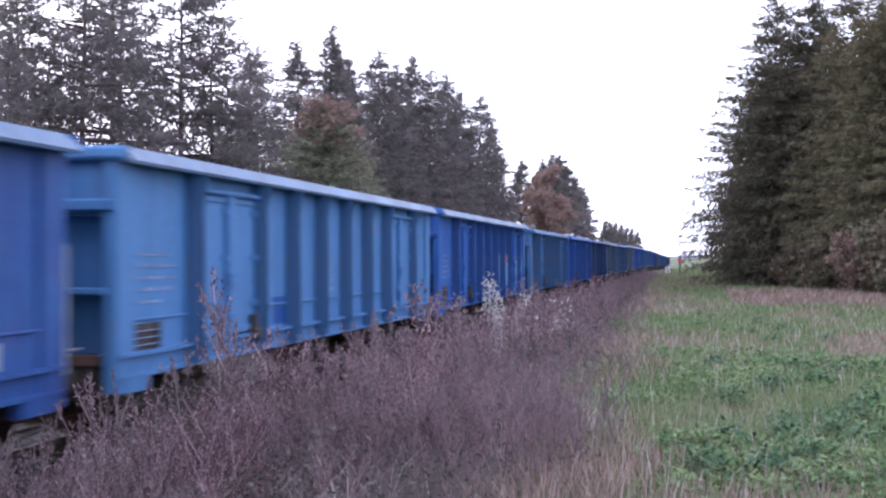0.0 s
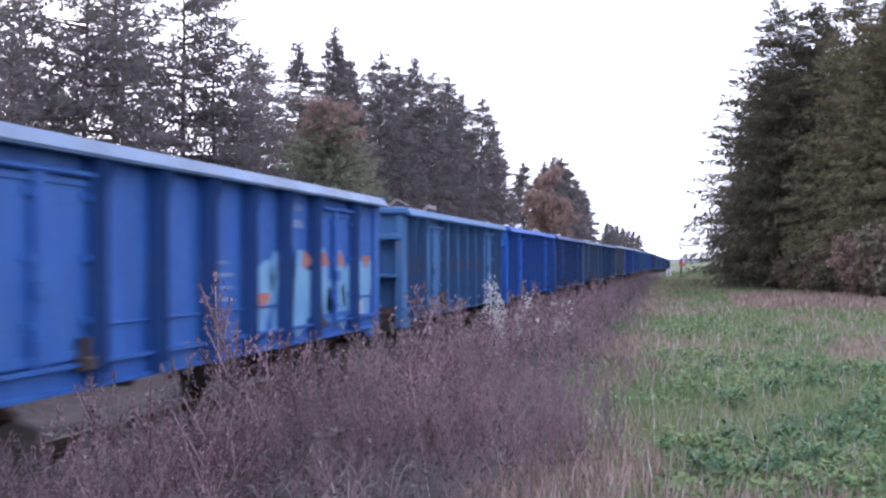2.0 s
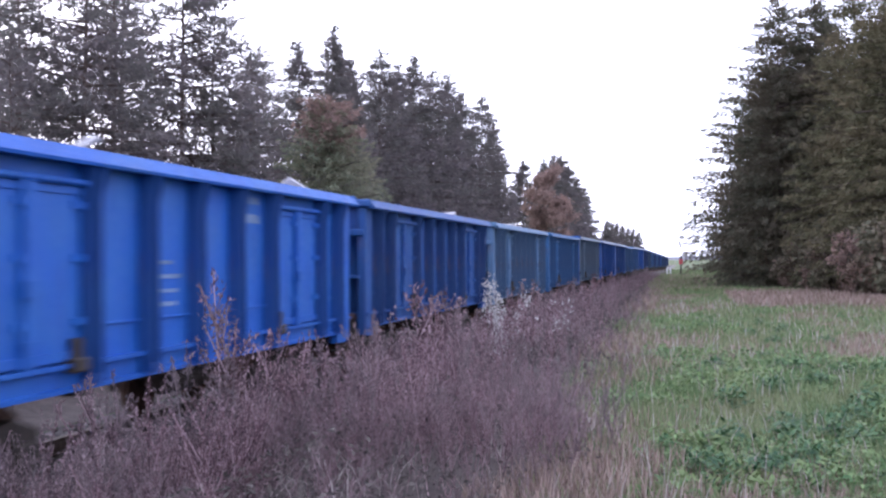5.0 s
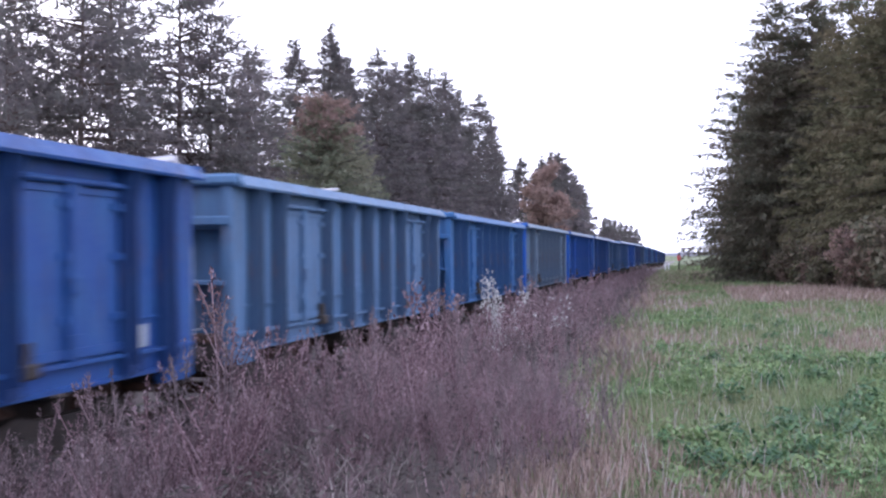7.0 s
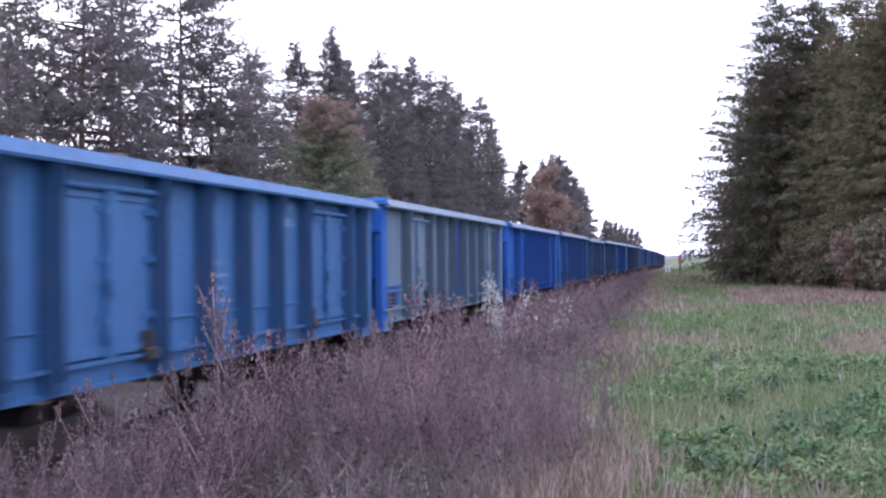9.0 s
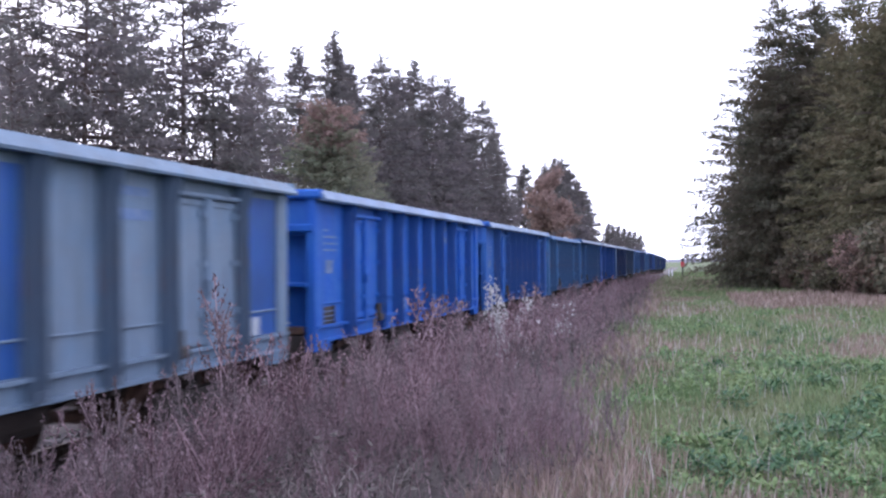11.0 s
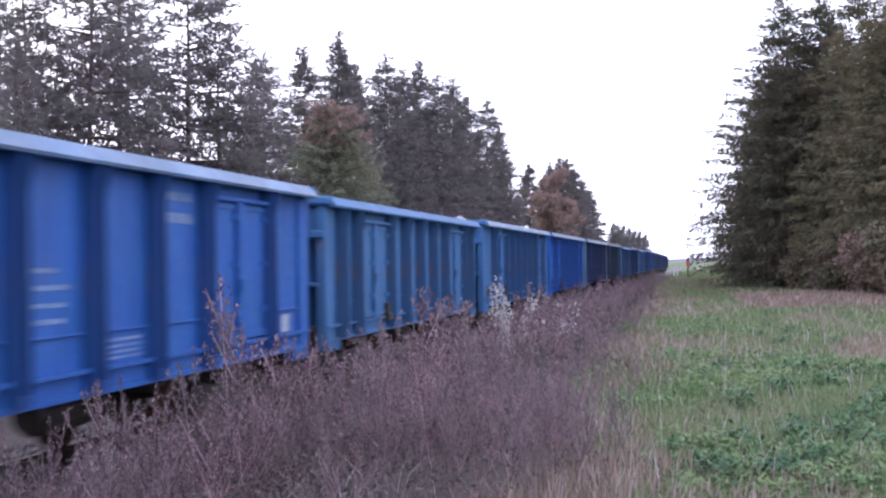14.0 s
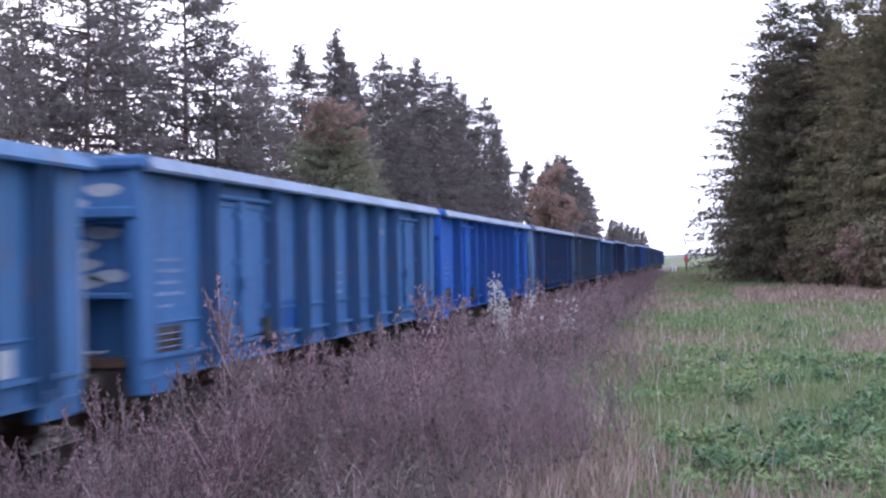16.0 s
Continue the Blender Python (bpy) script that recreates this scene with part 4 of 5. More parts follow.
def plant_trees():
    dark = "dark green spruce standing behind the railway line"
    kinds = [conifer(11, 16.0, 4.6, 0.5, 1.0, 0.30, NEEDLES_DARK, dark),
             conifer(12, 16.0, 3.8, 0.4, 1.0, 0.34, NEEDLES_DARK, dark),
             conifer(13, 16.0, 4.7, 0.8, 0.95, 0.26, NEEDLES_DARK, dark, dome=0.52),
             conifer(14, 16.0, 5.2, 0.3, 0.55, 0.28, NEEDLES_DARK, "distant dark spruce beyond the crossing", spray=0.62)]
    back = [  # x, y, height, kind
        (-20, 62.9, 14.3, 1), (-20.5, 68, 13.2, 0), (-20, 73.1, 14.8, 2), (-20, 78, 14.6, 1), (-20, 82.7, 15.8, 0), (-20, 89, 15.9, 2), (-20, 95, 16.5, 1),
        (-20.5, 103, 16.0, 0), (-20, 111, 16.9, 2), (-20, 118, 15.2, 1), (-26, 74, 15.5, 0), (-26, 84, 16.8, 1), (-26, 97, 16.5, 2), (-27, 110, 17, 0), (-25, 64, 13.5, 2),
        (-20, 160.9, 15.0, 1), (-20, 172, 16.4, 0), (-20, 183, 17.6, 2), (-20, 196, 17.0, 1), (-20, 209, 16.0, 0), (-20, 223, 15.2, 2), (-27, 190, 17.5, 0),
        (-20, 290, 11.5, 1), (-20, 306, 11.6, 2), (-20, 330, 12.2, 0), (-20, 360, 12.4, 1), (-20, 394, 12.4, 2), (-20, 430, 13, 0), (-20, 480, 13, 1)]
    rng = random.Random(8)
    used = set()
    for x, y, h, k in back:
        k = 3 if y > 180 else k
        s = 1.04 * h / 16.0
        m = pose(x, y, float(dip(y)), 0, 0, rng.uniform(0, 360)) @ Matrix.Diagonal((s * rng.uniform(0.92, 1.1), s * rng.uniform(0.92, 1.1), s, 1))
        place_tree(kinds, k, m, used)
    # thin, see-through spruces nearest to the line
    thin = [conifer(21, 15.0, 5.0, 0.4, 0.59, 0.20, NEEDLES_DARK, "tall sparse spruce with sky between its boughs", spray=0.34, dome=0.5),
            conifer(22, 15.0, 4.5, 0.5, 0.50, 0.18, NEEDLES_DARK, "tall sparse spruce with sky between its boughs", spray=0.34, dome=0.5),
            conifer(23, 11.2, 3.2, 0.5, 0.62, 0.10, NEEDLES_DARK, "smaller spruce with level layered boughs", spray=0.28)]
    used2 = set()
    for x, y, h, k in ((-20.5, 44.0, 15.8, 0), (-20, 46.0, 13.5, 1), (-22, 41.0, 15.0, 1), (-21, 37.0, 14.5, 0), (-22, 34.5, 12.0, 1), (-20, 31.0, 8.5, 2), (-24, 45.5, 14.5, 1), (-28, 42, 15, 0), (-26, 36, 14, 1), (-20, 50.2, 11.2, 2), (-24, 56, 9.5, 2)):
        s = h / (11.2 if k == 2 else 15.0)
        m = pose(x, y, 0, 0, 0, rng.uniform(0, 360)) @ Matrix.Diagonal((s, s, s, 1))
        place_tree(thin, k, m, used2)
    # the group across the field
    near = [conifer(31, 18.0, 7.2, 0.3, 1.1, 0.30, NEEDLES, "large dark spruce at the field edge, hanging boughs", dome=0.55),
            conifer(32, 18.0, 5.8, 0.3, 1.05, 0.34, NEEDLES, "large dark spruce at the field edge, hanging boughs", dome=0.5),
            conifer(33, 18.0, 5.2, 0.4, 0.95, 0.34, NEEDLES_OLIVE, "large olive-brown spruce at the field edge", dome=0.5)]
    used3 = set()
    for x, y, h, k in ((5.7, 76.8, 18.3, 0), (8.0, 77.2, 18.4, 1), (9.5, 70.3, 18.0, 2), (10.8, 65.3, 18.2, 2), (6.0, 88, 16.5, 1), (7.2, 100, 17.5, 0), (9.5, 84, 18.5, 0), (12.6, 69, 19, 1),
                       (13.0, 60, 18.5, 2), (15.5, 64, 19, 0), (13.5, 78, 19.5, 1), (9, 112, 18, 1), (17, 57, 18, 1)):
        s = 0.85 * (h + 0.3) / 18.0
        m = pose(0.85 * x, 0.85 * y, 0, 0, 0, rng.uniform(0, 360)) @ Matrix.Diagonal((s, s, s, 1))
        place_tree(near, k, m, used3)
    t = conifer(41, 9.0, 3.5, 0.2, 1.7, 0.02, LARCH_LEAF, "olive-green larch turning orange at its top", "larch_tree", 0.2, 0.42)
    top, _ = conifer_crown(np.random.default_rng(43), 9.3, 1.9, 7.5, 1.8, 0.0, RUSSET, 0.2, 0.5)
    part("turned_top", top, t, "orange-brown needles at the top")
    t.scale = (0.98, 0.98, 0.86)
    t.location = (-14.0, 43.5, 0)
    t = broadleaf(42, 14.0, 3.4, RUSSET, "russet autumn tree in front of dark spruces", leaf=0.18, count=16000)
    t.location = (-17.0, 142, 0)
    shrub = [broadleaf(51, 2.6, 1.5, SHRUB_LEAF, "brown-green shrub at the foot of the spruces", "shrub", 0.10, 3200, 0.05),
             broadleaf(52, 3.0, 1.3, RUSSET, "reddish bare-looking shrub at the foot of the spruces", "shrub", 0.08, 2200, 0.05)]
    spots = ((8.2, 71, 0, 1.0), (9.0, 66, 1, 1.0), (10.2, 63.5, 0, 1.25), (11.0, 60, 0, 1.4), (7.0, 75, 0, 0.9), (5.6, 80, 0, 0.9), (12.2, 57.5, 1, 1.1), (4.6, 86, 0, 0.9), (4.0, 94, 0, 0.8), (13.5, 56, 0, 1.2), (9.6, 65, 0, 0.7), (11.6, 58.8, 1, 0.8), (7.6, 72.5, 1, 0.7), (14.6, 55, 0, 1.0), (12.6, 56.6, 0, 0.75), (6.3, 77.5, 1, 0.6), (10.6, 61.5, 0, 0.8), (13.0, 57.4, 1, 1.25), (11.2, 61.0, 1, 1.0), (14.2, 56.4, 0, 1.5), (15.4, 54.5, 1, 1.2), (16.4, 54, 0, 1.5))
    used4 = set()
    for x, y, k, s in spots:
        place_tree(shrub, k, pose(0.8 * x, 0.79 * y, 0, 0, 0, rng.uniform(0, 360)) @ Matrix.Diagonal((s, s, s, 1)), used4)


def place_tree(kinds, k, m, used):
    if k in used:
        t = copy_thing(kinds[k], Matrix())
    else:
        t = kinds[k]
        used.add(k)
    loc, rot, sca = m.decompose()
    t.location, t.rotation_euler, t.scale = loc, rot.to_euler(), sca


plant_trees()


# ---- far distance ----
def distance():
    rng = random.Random(4)
    b = Build()
    n = 90
    for k in range(n):
        a0, a1 = -0.9 + 1.8 * k / n, -0.9 + 1.8 * (k + 1) / n
        h0, h1 = [0.5 + 2 * math.sin(q * 7) + 1.5 * math.sin(q * 31) for q in (a0, a1)]
        R = 1500
        p = [(R * math.sin(a0), R * math.cos(a0), -2), (R * math.sin(a1), R * math.cos(a1), -2), (R * math.sin(a1), R * math.cos(a1), h1 + 3), (R * math.sin(a0), R * math.cos(a0), h0 + 3)]
        b.face(p)
        b.face([p[3], p[2], (p[2][0] * 1.1, p[2][1] * 1.1, -2), (p[3][0] * 1.1, p[3][1] * 1.1, -2)])
    m = plain("hazy_far_hills", (0.42, 0.40, 0.50), (0.36, 0.35, 0.44), 0.02, 1.0)
    tagged(new("backdrop", b.mesh("backdrop", m)), "hazy mauve line of far woods", "far hills", kind="structure")


distance()


# ---- the crossing far down the line ----
def crossing():
    lane = sheet("lane", np.linspace(-4.4, 30, 30), np.linspace(101, 105, 4), lambda x, y: bed(x, y) + 0.03, LANE)
    tagged(lane, "pale gravel lane that crosses the line", "lane", kind="structure")
    post = tagged(new("marker_post"), "white wooden marker post beside the crossing", "post", "marker posts")
    b = Build().box(-0.09, 0.09, -0.09, 0.09, -0.2, 0.95, 0.02)
    part("shaft", b.mesh("shaft", POST_WHITE), post)
    part("cap", Build().prism([(-0.10, 0.95), (0.10, 0.95), (0.0, 1.04)], -0.1, 0.1).mesh("cap", POST_WHITE), post)
    post.scale = (0.8, 0.8, 0.8)
    post.location = (-1.90, 107.5, 0)
    twin = copy_thing(post, Matrix())
    twin.location = (-1.62, 108.2, 0)
    s = tagged(new("crossing_signal"), "dark post with a red signal board at the crossing", "signal", "")
    part("pole", Build().tube([(0, 0, -0.2), (0, 0, 2.35)], 0.09, 10).mesh("pole", DARK_STEEL), s)
    part("board", Build().box(-0.21, 0.21, -0.12, -0.05, 1.35, 1.95, 0.03).mesh("board", SIGNAL_RED), s, "red board")
    part("lamp_hood", Build().box(-0.13, 0.13, -0.16, 0.1, 1.98, 2.35, 0.03).mesh("lamp_hood", DARK_STEEL), s)
    s.scale = (0.8, 0.8, 0.78)
    s.location = (-0.67, 109.5, 0)


crossing()


# ---- weeds and grass ----
def edge_x(y):
    """Where the tall weeds give way to the field."""
    return -0.88 - 0.0195 * np.minimum(y, 80) + 0.22 * np.sin(0.8 * y + 1) + 0.16 * np.sin(2.3 * y) + 0.1 * np.sin(5.1 * y)


def mugwort(rng, tall, fine):
    """One dried plant: a stem with rising side shoots, each a spike of seed heads. Returns stem quads and head triangles."""
    quads, tris = [], []
    shoots = [((0, 0, 0), (rng.normal(0, 0.09), rng.normal(0, 0.09), 1.0), 0.45)]
    for k in range(int(rng.integers(9, 14))):
        f = rng.uniform(0.28, 0.88)
        az = rng.uniform(0, 6.28)
        ln = (1 - f) * rng.uniform(0.45, 0.85) + 0.05
        b0 = (shoots[0][1][0] * f, shoots[0][1][1] * f, f)
        shoots.append((b0, (b0[0] + math.cos(az) * ln * 0.42, b0[1] + math.sin(az) * ln * 0.42, f + ln * 0.85), 0.1))
    for b0, b1, start in shoots:
        A, B = np.array(b0), np.array(b1)
        ln = np.linalg.norm(B - A)
        w = 0.0045 / tall if start < 0.3 else 0.006 / tall
        side = np.cross(B - A, rng.normal(0, 1, 3))
        side = side / np.linalg.norm(side) * w
        quads.append([A - side, A + side, B + side * 0.4, B - side * 0.4])
        m = max(6, int(ln * (175 if fine else 46)))
        s = start + (1 - start) * rng.uniform(0, 1, m)
        p = A + (B - A) * s[:, None] + rng.normal(0, 0.017, (m, 3)) * (1.3 - s[:, None])
        out = (B - A) / ln * 0.7 + rng.normal(0, 0.6, (m, 3))
        out /= np.linalg.norm(out, axis=1, keepdims=True)
        sd = np.cross(out, rng.normal(0, 1, (m, 3)))
        sd /= np.linalg.norm(sd, axis=1, keepdims=True)
        L = rng.uniform(0.011, 0.030, (m, 1)) * (1.0 if fine else 1.7) / tall
        wd = 0.20 if fine else 0.34
        tris.append(np.stack([p - sd * L * wd, p + sd * L * wd, p + out * L], 1))
    return np.array(quads), np.concatenate(tris)


def weeds():
    rng = np.random.default_rng(17)
    protos = [mugwort(rng, 1.2, True) for _ in range(16)]
    coarse = [mugwort(rng, 1.2, False) for _ in range(10)]
    stems, heads, leaves = [], [], []

    def plant(x, y, h, lean=0.12):
        q, t = protos[int(rng.integers(0, 16))] if y < 13 else coarse[int(rng.integers(0, 10))]
        a = rng.uniform(0, 6.28)
        c, s = math.cos(a), math.sin(a)
        base = np.array([x, y, float(bed(x, y)) - 0.02])
        shear = np.array([[1, 0, 0], [0, 1, 0], [rng.normal(0, lean), rng.normal(0, lean), 1]])
        turn = np.array([[c, s, 0], [-s, c, 0], [0, 0, 1]])
        M = turn @ shear * h
        stems.append((q @ M) + base)
        heads.append((t @ M) + base)

    # the belt, thick near the camera
    for y0, y1, per in ((5.2, 9, 34), (9, 16, 34), (16, 30, 27), (30, 55, 14), (55, 120, 7)):
        n = int((y1 - y0) * per)
        for _ in range(n):
            y = rng.uniform(y0, y1)
            e = float(edge_x(y))
            x = rng.uniform(-4.6, e + 0.35)
            inside = min(1.0, max(-0.3, (e - x) / 1.1))
            h = (0.46 + 0.62 * inside) * rng.uniform(0.6, 1.18) * (1 + 0.20 * math.sin(2.3 * x + 0.9 * y) * math.sin(1.5 * y) + 0.10 * math.sin(4.1 * x - 2.2 * y))
            if y < 7.2 and x > -3.0:
                h *= 0.6
            plant(x, y, h)
    for x, y, h in ((-3.5, 8.4, 2.2), (-3.47, 8.5, 2.0), (-3.53, 8.35, 1.85), (-3.45, 8.8, 1.65), (-3.63, 8.0, 1.7), (-3.6, 8.1, 1.6), (-3.83, 7.4, 1.6), (-3.78, 7.5, 1.5), (-4.0, 7.2, 1.6), (-3.48, 9.4, 1.68), (-3.42, 9.6, 1.6), (-3.4, 10.2, 1.6), (-3.2, 15.0, 1.8), (-3.15, 15.3, 1.65), (-3.3, 13.0, 1.6), (-3.3, 11.2, 1.25), (-3.6, 12.5, 1.35), (-3.2, 15.5, 1.35), (-3.3, 16.4, 1.30), (-4.2, 6.6, 1.2), (-3.9, 7.3, 1.15), (-3.3, 14.0, 1.95), (-3.35, 14.2, 1.8), (-4.05, 7.45, 1.55), (-3.95, 7.5, 1.45), (-4.4, 6.8, 1.45), (-3.3, 12.2, 1.6), (-3.25, 12.5, 1.5)):
        plant(x, y, h, 0.05)
    for _ in range(200):
        y = rng.uniform(7.4, 11.5)
        plant(rng.uniform(-2.5, float(edge_x(y)) + 0.1), y, rng.uniform(0.38, 0.85), 0.15)
    for _ in range(120):
        plant(rng.uniform(-4.7, -2.9), rng.uniform(5.3, 10.5), rng.uniform(0.7, 1.28), 0.08)
    for _ in range(900):
        plant(rng.uniform(-12.5, -9.4), rng.uniform(16.1, 70), rng.uniform(0.8, 1.4))
    for _ in range(160):
        plant(rng.uniform(-12.5, -9.4), rng.uniform(9, 16), rng.uniform(0.8, 1.3))
    tagged(new("weed_stems", soup("weed_stems", np.concatenate(stems), 4, WEED)), "thin brown stems of dried weeds", "weeds", kind="stuff")
    tagged(new("weed_heads", soup("weed_heads", np.concatenate(heads), 3, WEED)), "mauve-brown dried seed heads of tall weeds", "weeds", kind="stuff")

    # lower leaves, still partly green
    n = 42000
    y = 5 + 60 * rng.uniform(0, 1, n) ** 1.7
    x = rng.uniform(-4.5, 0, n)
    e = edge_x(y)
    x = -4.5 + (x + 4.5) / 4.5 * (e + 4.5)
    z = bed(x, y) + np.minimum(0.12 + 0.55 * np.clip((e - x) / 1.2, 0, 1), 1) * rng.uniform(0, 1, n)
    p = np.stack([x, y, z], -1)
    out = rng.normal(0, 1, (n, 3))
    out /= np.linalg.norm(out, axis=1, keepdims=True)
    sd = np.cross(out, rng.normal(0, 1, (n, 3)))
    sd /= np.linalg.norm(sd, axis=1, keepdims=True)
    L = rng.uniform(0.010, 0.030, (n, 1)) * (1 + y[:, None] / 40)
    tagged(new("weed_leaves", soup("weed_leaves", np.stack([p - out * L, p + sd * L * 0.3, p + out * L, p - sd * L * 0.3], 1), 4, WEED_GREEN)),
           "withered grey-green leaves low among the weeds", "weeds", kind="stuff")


weeds()


def fluffy_bush(x, y, h, count, seed, spread=0.42):
    rng = np.random.default_rng(seed)
    t = tagged(new("seeding_bush"), "bush with white fluffy seed heads among the weeds", "bush")
    b = Build()
    pts = []
    for k in range(16):
        a, ln = rng.uniform(0, 6.28), rng.uniform(0.55, 1.0) * h
        tip = Vector((math.cos(a) * spread * ln * rng.uniform(0.2, 1), math.sin(a) * spread * ln * rng.uniform(0.2, 1), ln))
        b.tube([(0, 0, -0.05), tip * 0.5 + Vector((0, 0, 0.05)), tip], [0.007, 0.005, 0.002], 4, False)
        pts += [tuple(tip * f) for f in rng.uniform(0.55, 1.02, count // 16)]
    part("stem_cluster", b.mesh("stem_cluster", WEED), t, "thin brown stems")
    p = np.repeat(np.array(pts) + rng.normal(0, 0.05, (len(pts), 3)), 5, 0)
    p += rng.normal(0, 0.011, p.shape)
    out = rng.normal(0, 1, p.shape)
    out /= np.linalg.norm(out, axis=1, keepdims=True)
    sd = np.cross(out, rng.normal(0, 1, p.shape))
    sd /= np.linalg.norm(sd, axis=1, keepdims=True)
    L = rng.uniform(0.010, 0.021, (len(p), 1))
    tagged(part("seed_fluff", soup("seed_fluff", np.stack([p - out * L, p + sd * L * 0.7, p + out * L, p - sd * L * 0.7], 1), 4, FLUFF), t, "white seed fluff"), "white seed fluff", kind="stuff")
    t.location = (x, y, float(bed(x, y)))


fluffy_bush(-2.62, 16.6, 1.62, 680, 61, 0.30)
fluffy_bush(-2.05, 19.0, 1.02, 64, 62, 0.3)
fluffy_bush(-2.25, 14.4, 0.95, 70, 63)


def blades(name, label, x, y, h, w, material, rng, bend=0.35, kind="stuff"):
    n = len(x)
    z = bed(x, y) - 0.01
    a = rng.uniform(0, 6.28, n)
    lx, ly = np.cos(a) * h * bend * rng.uniform(0.2, 1.4, n), np.sin(a) * h * bend * rng.uniform(0.2, 1.4, n)
    sx, sy = -np.sin(a) * w, np.cos(a) * w
    b0, b1 = np.stack([x - sx, y - sy, z], -1), np.stack([x + sx, y + sy, z], -1)
    m0 = np.stack([x - sx * 0.8 + lx * 0.35, y - sy * 0.8 + ly * 0.35, z + h * 0.6], -1)
    m1 = np.stack([x + sx * 0.8 + lx * 0.35, y + sy * 0.8 + ly * 0.35, z + h * 0.6], -1)
    tip = np.stack([x + lx, y + ly, z + h], -1)
    v = np.stack([b0, b1, m1, m0, tip], 1).reshape(-1, 3)
    me = bpy.data.meshes.new(name)
    me.vertices.add(5 * n)
    me.vertices.foreach_set("co", v.astype(np.float32).ravel())
    base = (np.arange(n) * 5)[:, None]
    loops = (base + np.array([0, 1, 2, 3, 3, 2, 4])[None]).astype(np.int32).ravel()
    me.loops.add(7 * n)
    me.loops.foreach_set("vertex_index", loops)
    me.polygons.add(2 * n)
    starts = (np.arange(n) * 7)[:, None] + np.array([0, 4])[None]
    me.polygons.foreach_set("loop_start", starts.astype(np.int32).ravel())
    me.materials.append(material)
    me.update(calc_edges=True)
    return tagged(new(name, me), label, "grass", kind=kind)


def smooth_noise(x, y, s, seed):
    r = np.random.default_rng(seed)
    v = 0
    for k in range(6):
        a, b, c = r.normal(0, s, 2).tolist() + [r.uniform(0, 6.28)]
        v = v + np.sin(a * x + b * y + c)
    return v / 3.5


def meadow():
    rng = np.random.default_rng(29)

    def scatter(n, y0, y1, power, x1=0.26):
        y = y0 + (y1 - y0) * rng.uniform(0, 1, n) ** power
        left = edge_x(y) - 0.3
        x = left + (2.0 + x1 * y - left) * rng.uniform(0, 1, n)
        return x, y

    x, y = scatter(120000, 5, 70, 1.8)
    patch = lambda px, py: smooth_noise(px, 0.4 * py, 1.5, 2) + smooth_noise(px, 0.35 * py, 0.6, 3)
    keep = patch(x, y) - np.clip(0.9 - (x - edge_x(y)) / 1.2, 0, 0.9) * 0.7 + rng.normal(0, 0.5, len(x)) > -0.45
    x, y = x[keep], y[keep]
    h = rng.uniform(0.05, 0.17, len(x)) * (1 + y / 200)
    blades("meadow_grass", "short green meadow grass", x, y, h, 0.0035 * (1 + y / 14), GRASS, rng, 0.6)
    x, y = scatter(110000, 5, 78, 1.7)
    keep = -patch(x, y) + np.clip(1.0 - (x - edge_x(y)) / 1.1, 0, 1.0) * 0.75 + rng.normal(0, 0.55, len(x)) + 1.6 * np.clip((y - 37) / 5, 0, 1) * (x > 1.6) + 0.45 * np.clip((9.5 - y) / 2, 0, 1) > 0.42
    x, y = x[keep], y[keep]
    h = rng.uniform(0.08, 0.30, len(x)) * np.where(x - edge_x(y) < 0.7, 1.0, 0.6)
    blades("dry_grass", "straw-coloured dry grass in patches", x, y, h, 0.003 * (1 + y / 14), STRAW, rng, 0.55)
    # rougher grass down by the crossing and between the line and the wood
    n = 26000
    y = rng.uniform(56, 150, n)
    x = rng.uniform(-4.2, 5.5, n)
    blades("rough_grass", "rough green and brown grass down the line", x, y, rng.uniform(0.12, 0.3, n), np.full(n, 0.03), GRASS, rng, 0.6)
    n = 9000
    y = rng.uniform(58, 104, n)
    x = -3.6 + rng.uniform(0, 1, n) ** 1.5 * 6
    blades("dry_track_side", "brown dry grass between the line and the crossing", x, y, rng.uniform(0.1, 0.28, n), np.full(n, 0.026), STRAW, rng, 0.6)
    n = 14000
    y = rng.uniform(40, 54, n)
    x = 1.6 + rng.uniform(0, 1, n) * 16
    blades("dry_verge", "strip of dry brown grass at the foot of the spruces", x, y, rng.uniform(0.1, 0.4, n), np.full(n, 0.018), STRAW, rng, 0.6)
    # low broad-leaved herbs in mounds, thickest in the middle of the field
    cx, cy = scatter(11000, 6, 36, 1.5)
    zone = smooth_noise(cx, 0.4 * cy, 2.0, 7) + smooth_noise(cx, 0.4 * cy, 0.8, 8) + 0.6 * np.exp(-((cy - 14) / 6.0) ** 2)
    keep = (zone + rng.normal(0, 0.30, len(cx)) > 0.45) & (cx - edge_x(cy) > 0.75 + rng.normal(0, 0.15, len(cx)))
    cx, cy = cx[keep], cy[keep]
    k = 44
    n = len(cx) * k
    sp = rng.uniform(0.05, 0.17, len(cx))
    tall = rng.uniform(0.05, 0.19, len(cx)) * np.clip(0.9 + 0.5 * smooth_noise(cx, cy, 3.5, 11), 0.4, 1.7)
    dx, dy = rng.normal(0, 1, n) * np.repeat(sp, k), rng.normal(0, 1, n) * np.repeat(sp, k)
    px, py = np.repeat(cx, k) + dx, np.repeat(cy, k) + dy
    pz = bed(px, py) + rng.uniform(0.25, 1.0, n) * np.repeat(tall, k) * np.exp(-(dx ** 2 + dy ** 2) / (3 * np.repeat(sp, k) ** 2 + 1e-6)) + 0.015
    p = np.stack([px, py, pz], -1)
    a = rng.uniform(0, 6.28, n)
    out = np.stack([np.cos(a), np.sin(a), rng.normal(0.25, 0.35, n)], -1)
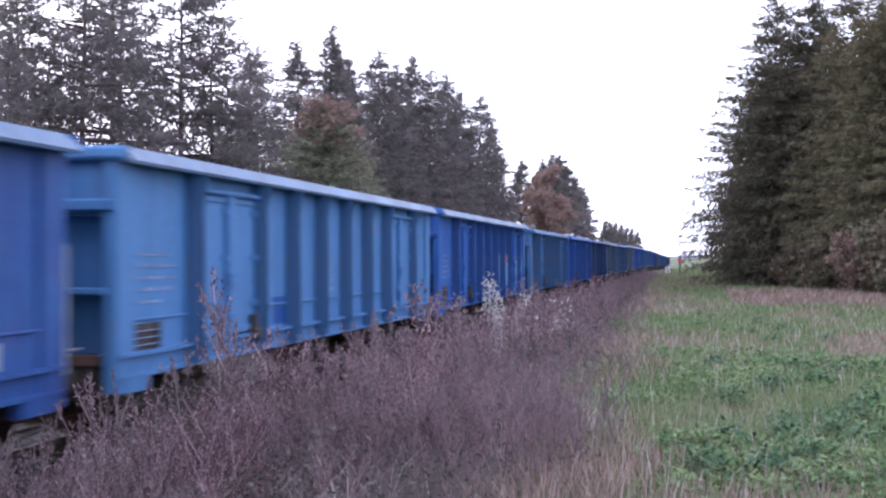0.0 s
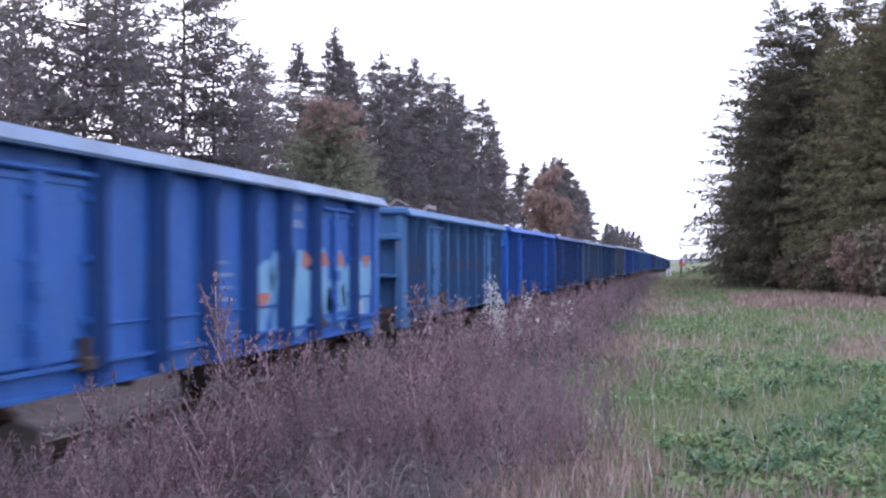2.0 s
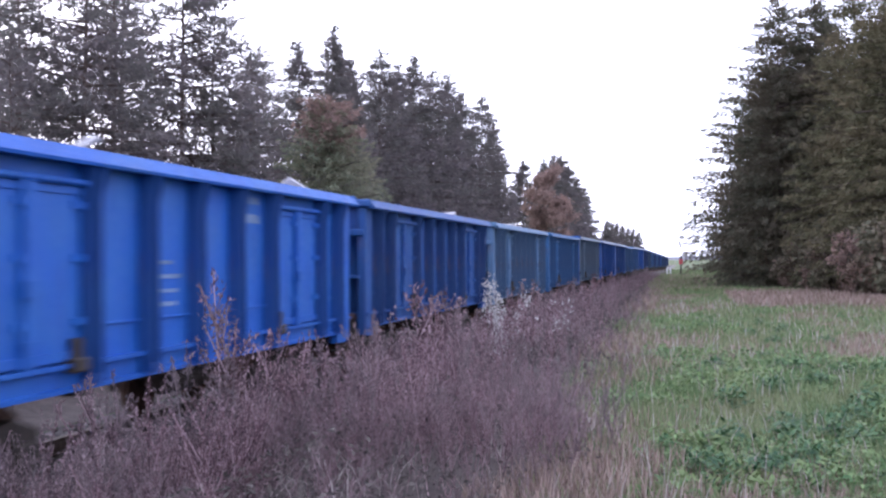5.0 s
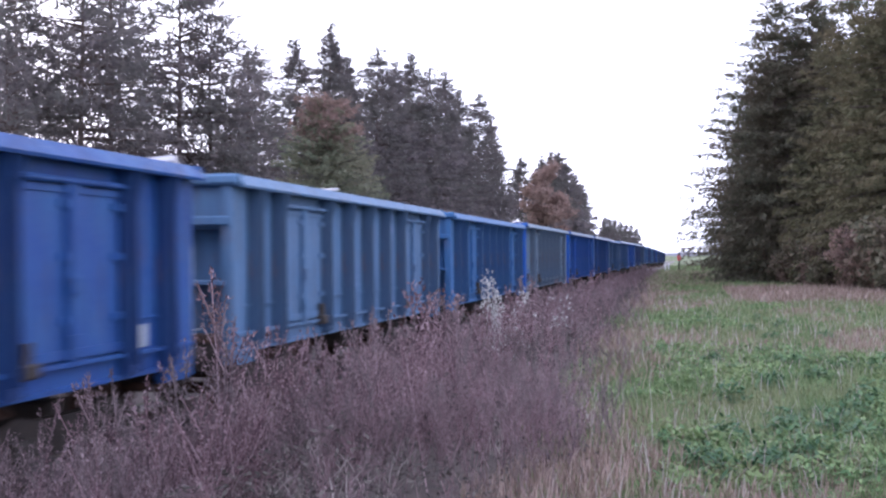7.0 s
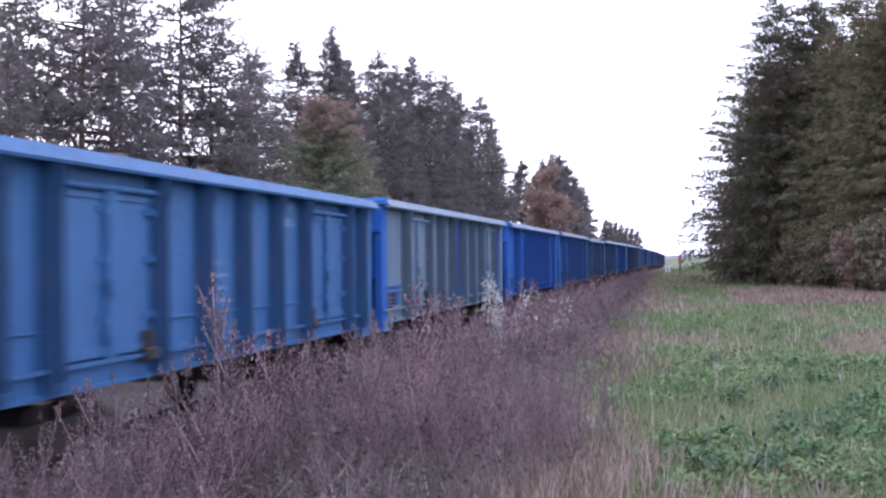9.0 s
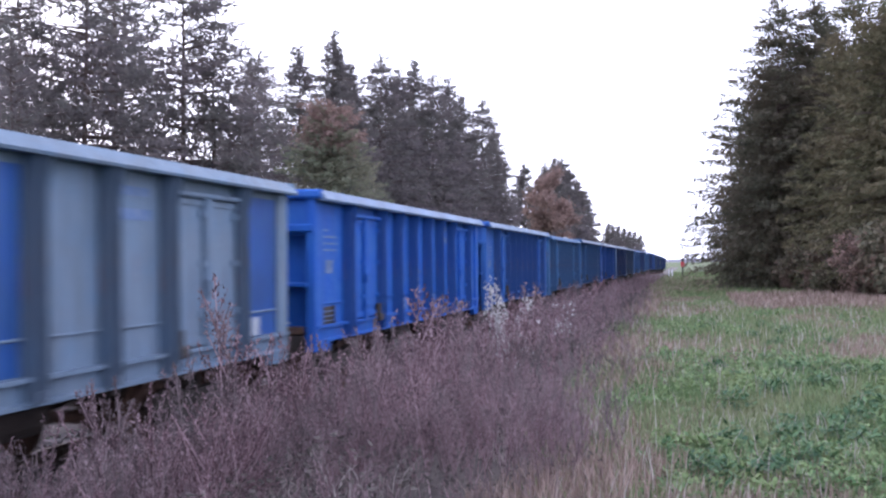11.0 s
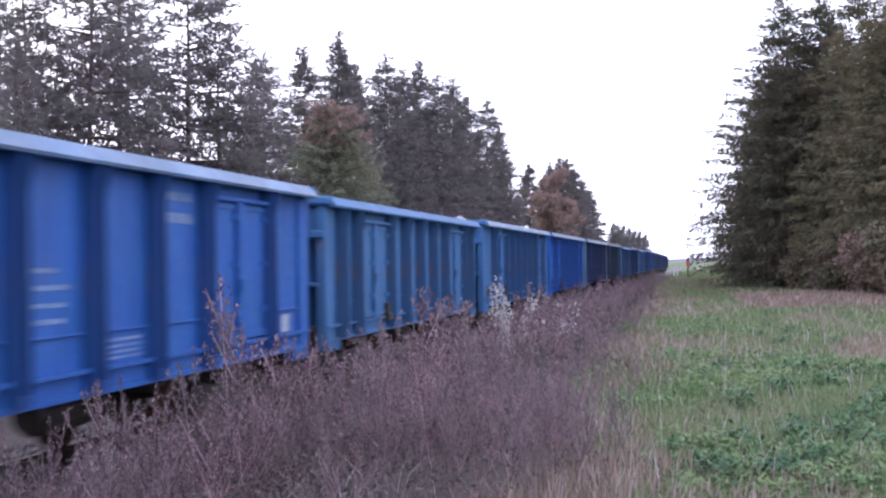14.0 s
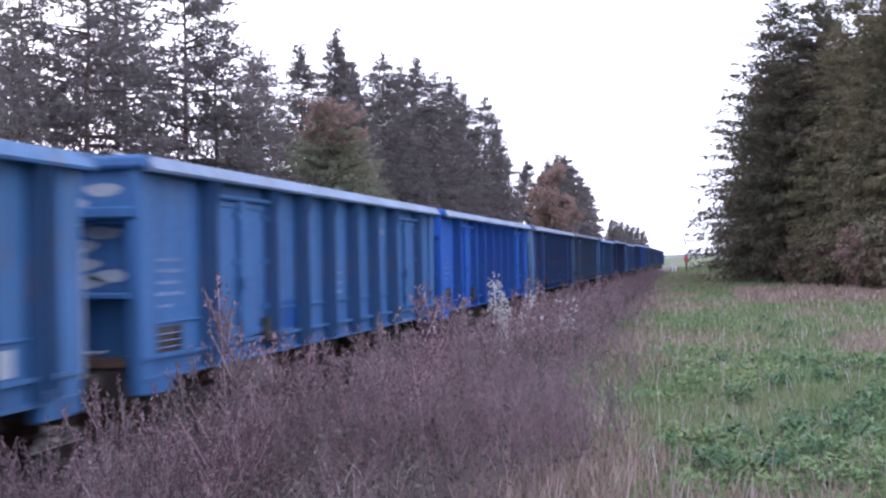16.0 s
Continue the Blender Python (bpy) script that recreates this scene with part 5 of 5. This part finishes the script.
    sd = np.stack([-np.sin(a), np.cos(a), rng.normal(0, 0.3, n)], -1)
    L = rng.uniform(0.014, 0.042, (n, 1)) * (1 + py[:, None] / 90)
    me = soup("meadow_herbs", np.stack([p - out * L, p + sd * L * 0.45, p + out * L, p - sd * L * 0.45], 1), 4, HERB)
    tagged(new("meadow_herbs", me), "low clumps of fresh green broad-leaved herbs", "herbs", kind="stuff")
    # a few taller dark-leaved plants stand out of the sward
    leaves = []
    spots = [(0.35, 10.2, 0.3), (0.9, 9.6, 0.24), (0.5, 13.2, 0.28), (1.0, 14.4, 0.26), (1.9, 13.0, 0.24), (2.6, 16.5, 0.28), (4.6, 15.0, 0.28)]
    for k in range(64):
        ty = 8.5 + 22 * rng.uniform(0, 1) ** 1.3
        spots.append((rng.uniform(0.1, 0.3 + 0.27 * ty), ty, rng.uniform(0.12, 0.3)))
    for tx, ty, th in spots:
        m = 170
        r = rng.normal(0, 0.13, (m, 2)) * rng.uniform(0.7, 1.6)
        p = np.stack([tx + r[:, 0], ty + 1.6 * r[:, 1], bed(tx, ty) + th * rng.uniform(0.1, 1, m) * np.exp(-(r ** 2).sum(1) / 0.06)], -1)
        a = rng.uniform(0, 6.28, m)
        out = np.stack([np.cos(a), np.sin(a), rng.normal(0.2, 0.4, m)], -1)
        sd = np.stack([-np.sin(a), np.cos(a), rng.normal(0, 0.3, m)], -1)
        L = rng.uniform(0.02, 0.055, (m, 1))
        leaves.append(np.stack([p - out * L, p + sd * L * 0.4, p + out * L, p - sd * L * 0.4], 1))
    me = soup("tall_herbs", np.concatenate(leaves), 4, DARK_HERB)
    tagged(new("tall_herbs", me), "leafy dark green weeds standing in the grass", "herbs", kind="stuff")
    # single pale stalks left standing over the field
    x, y = scatter(2600, 6.5, 45, 1.5)
    blades("pale_stalks", "thin pale stalks scattered over the meadow", x, y, rng.uniform(0.12, 0.34, len(x)), 0.0025 * (1 + y / 12), PALE_STRAW, rng, 0.5)
    # bleached bent grass tufts at the foot of the weeds
    for tx, ty, th, cnt in ((-2.2, 6.9, 0.52, 18), (-1.95, 7.1, 0.45, 16), (-1.42, 9.2, 0.6, 22), (-2.45, 6.8, 0.85, 3), (-0.95, 10.5, 0.45, 22), (-2.75, 7.3, 0.6, 6)):
        x, y = tx + rng.normal(0, 0.14, cnt), ty + rng.normal(0, 0.14, cnt)
        blades("dry_tuft", "bleached tuft of bent dry grass stalks", x, y, th * rng.uniform(0.6, 1.1, cnt), np.full(cnt, 0.0035), PALE_STRAW, rng, 1.1, "")


meadow()


# ---- what moves: the train rolls towards the camera and past it ----
def motions():
    steps = [0.5 * k for k in range(33)]
    turns = [2 * k / FPS for k in range(241)]
    for k, w in enumerate(wagons):
        rows = [(t, pose(TRACK_X, starts[k] - SPEED * t, RAIL_TOP + float(dip(starts[k] - SPEED * t)))) for t in steps]
        walk(w, rows)
        if loads[k]:
            walk(loads[k], rows)
        if k > 14:
            continue
        for b in w.children:
            if b.name.split(".")[0] != "bogie":
                continue
            for o in b.children:
                if o.name.split(".")[0] == "wheelset":
                    y, spin = o.location.y, math.degrees(SPEED / 0.46)
                    walk(o, [(t, pose(0, y, 0.46, (spin * t) % 360)) for t in turns])


motions()
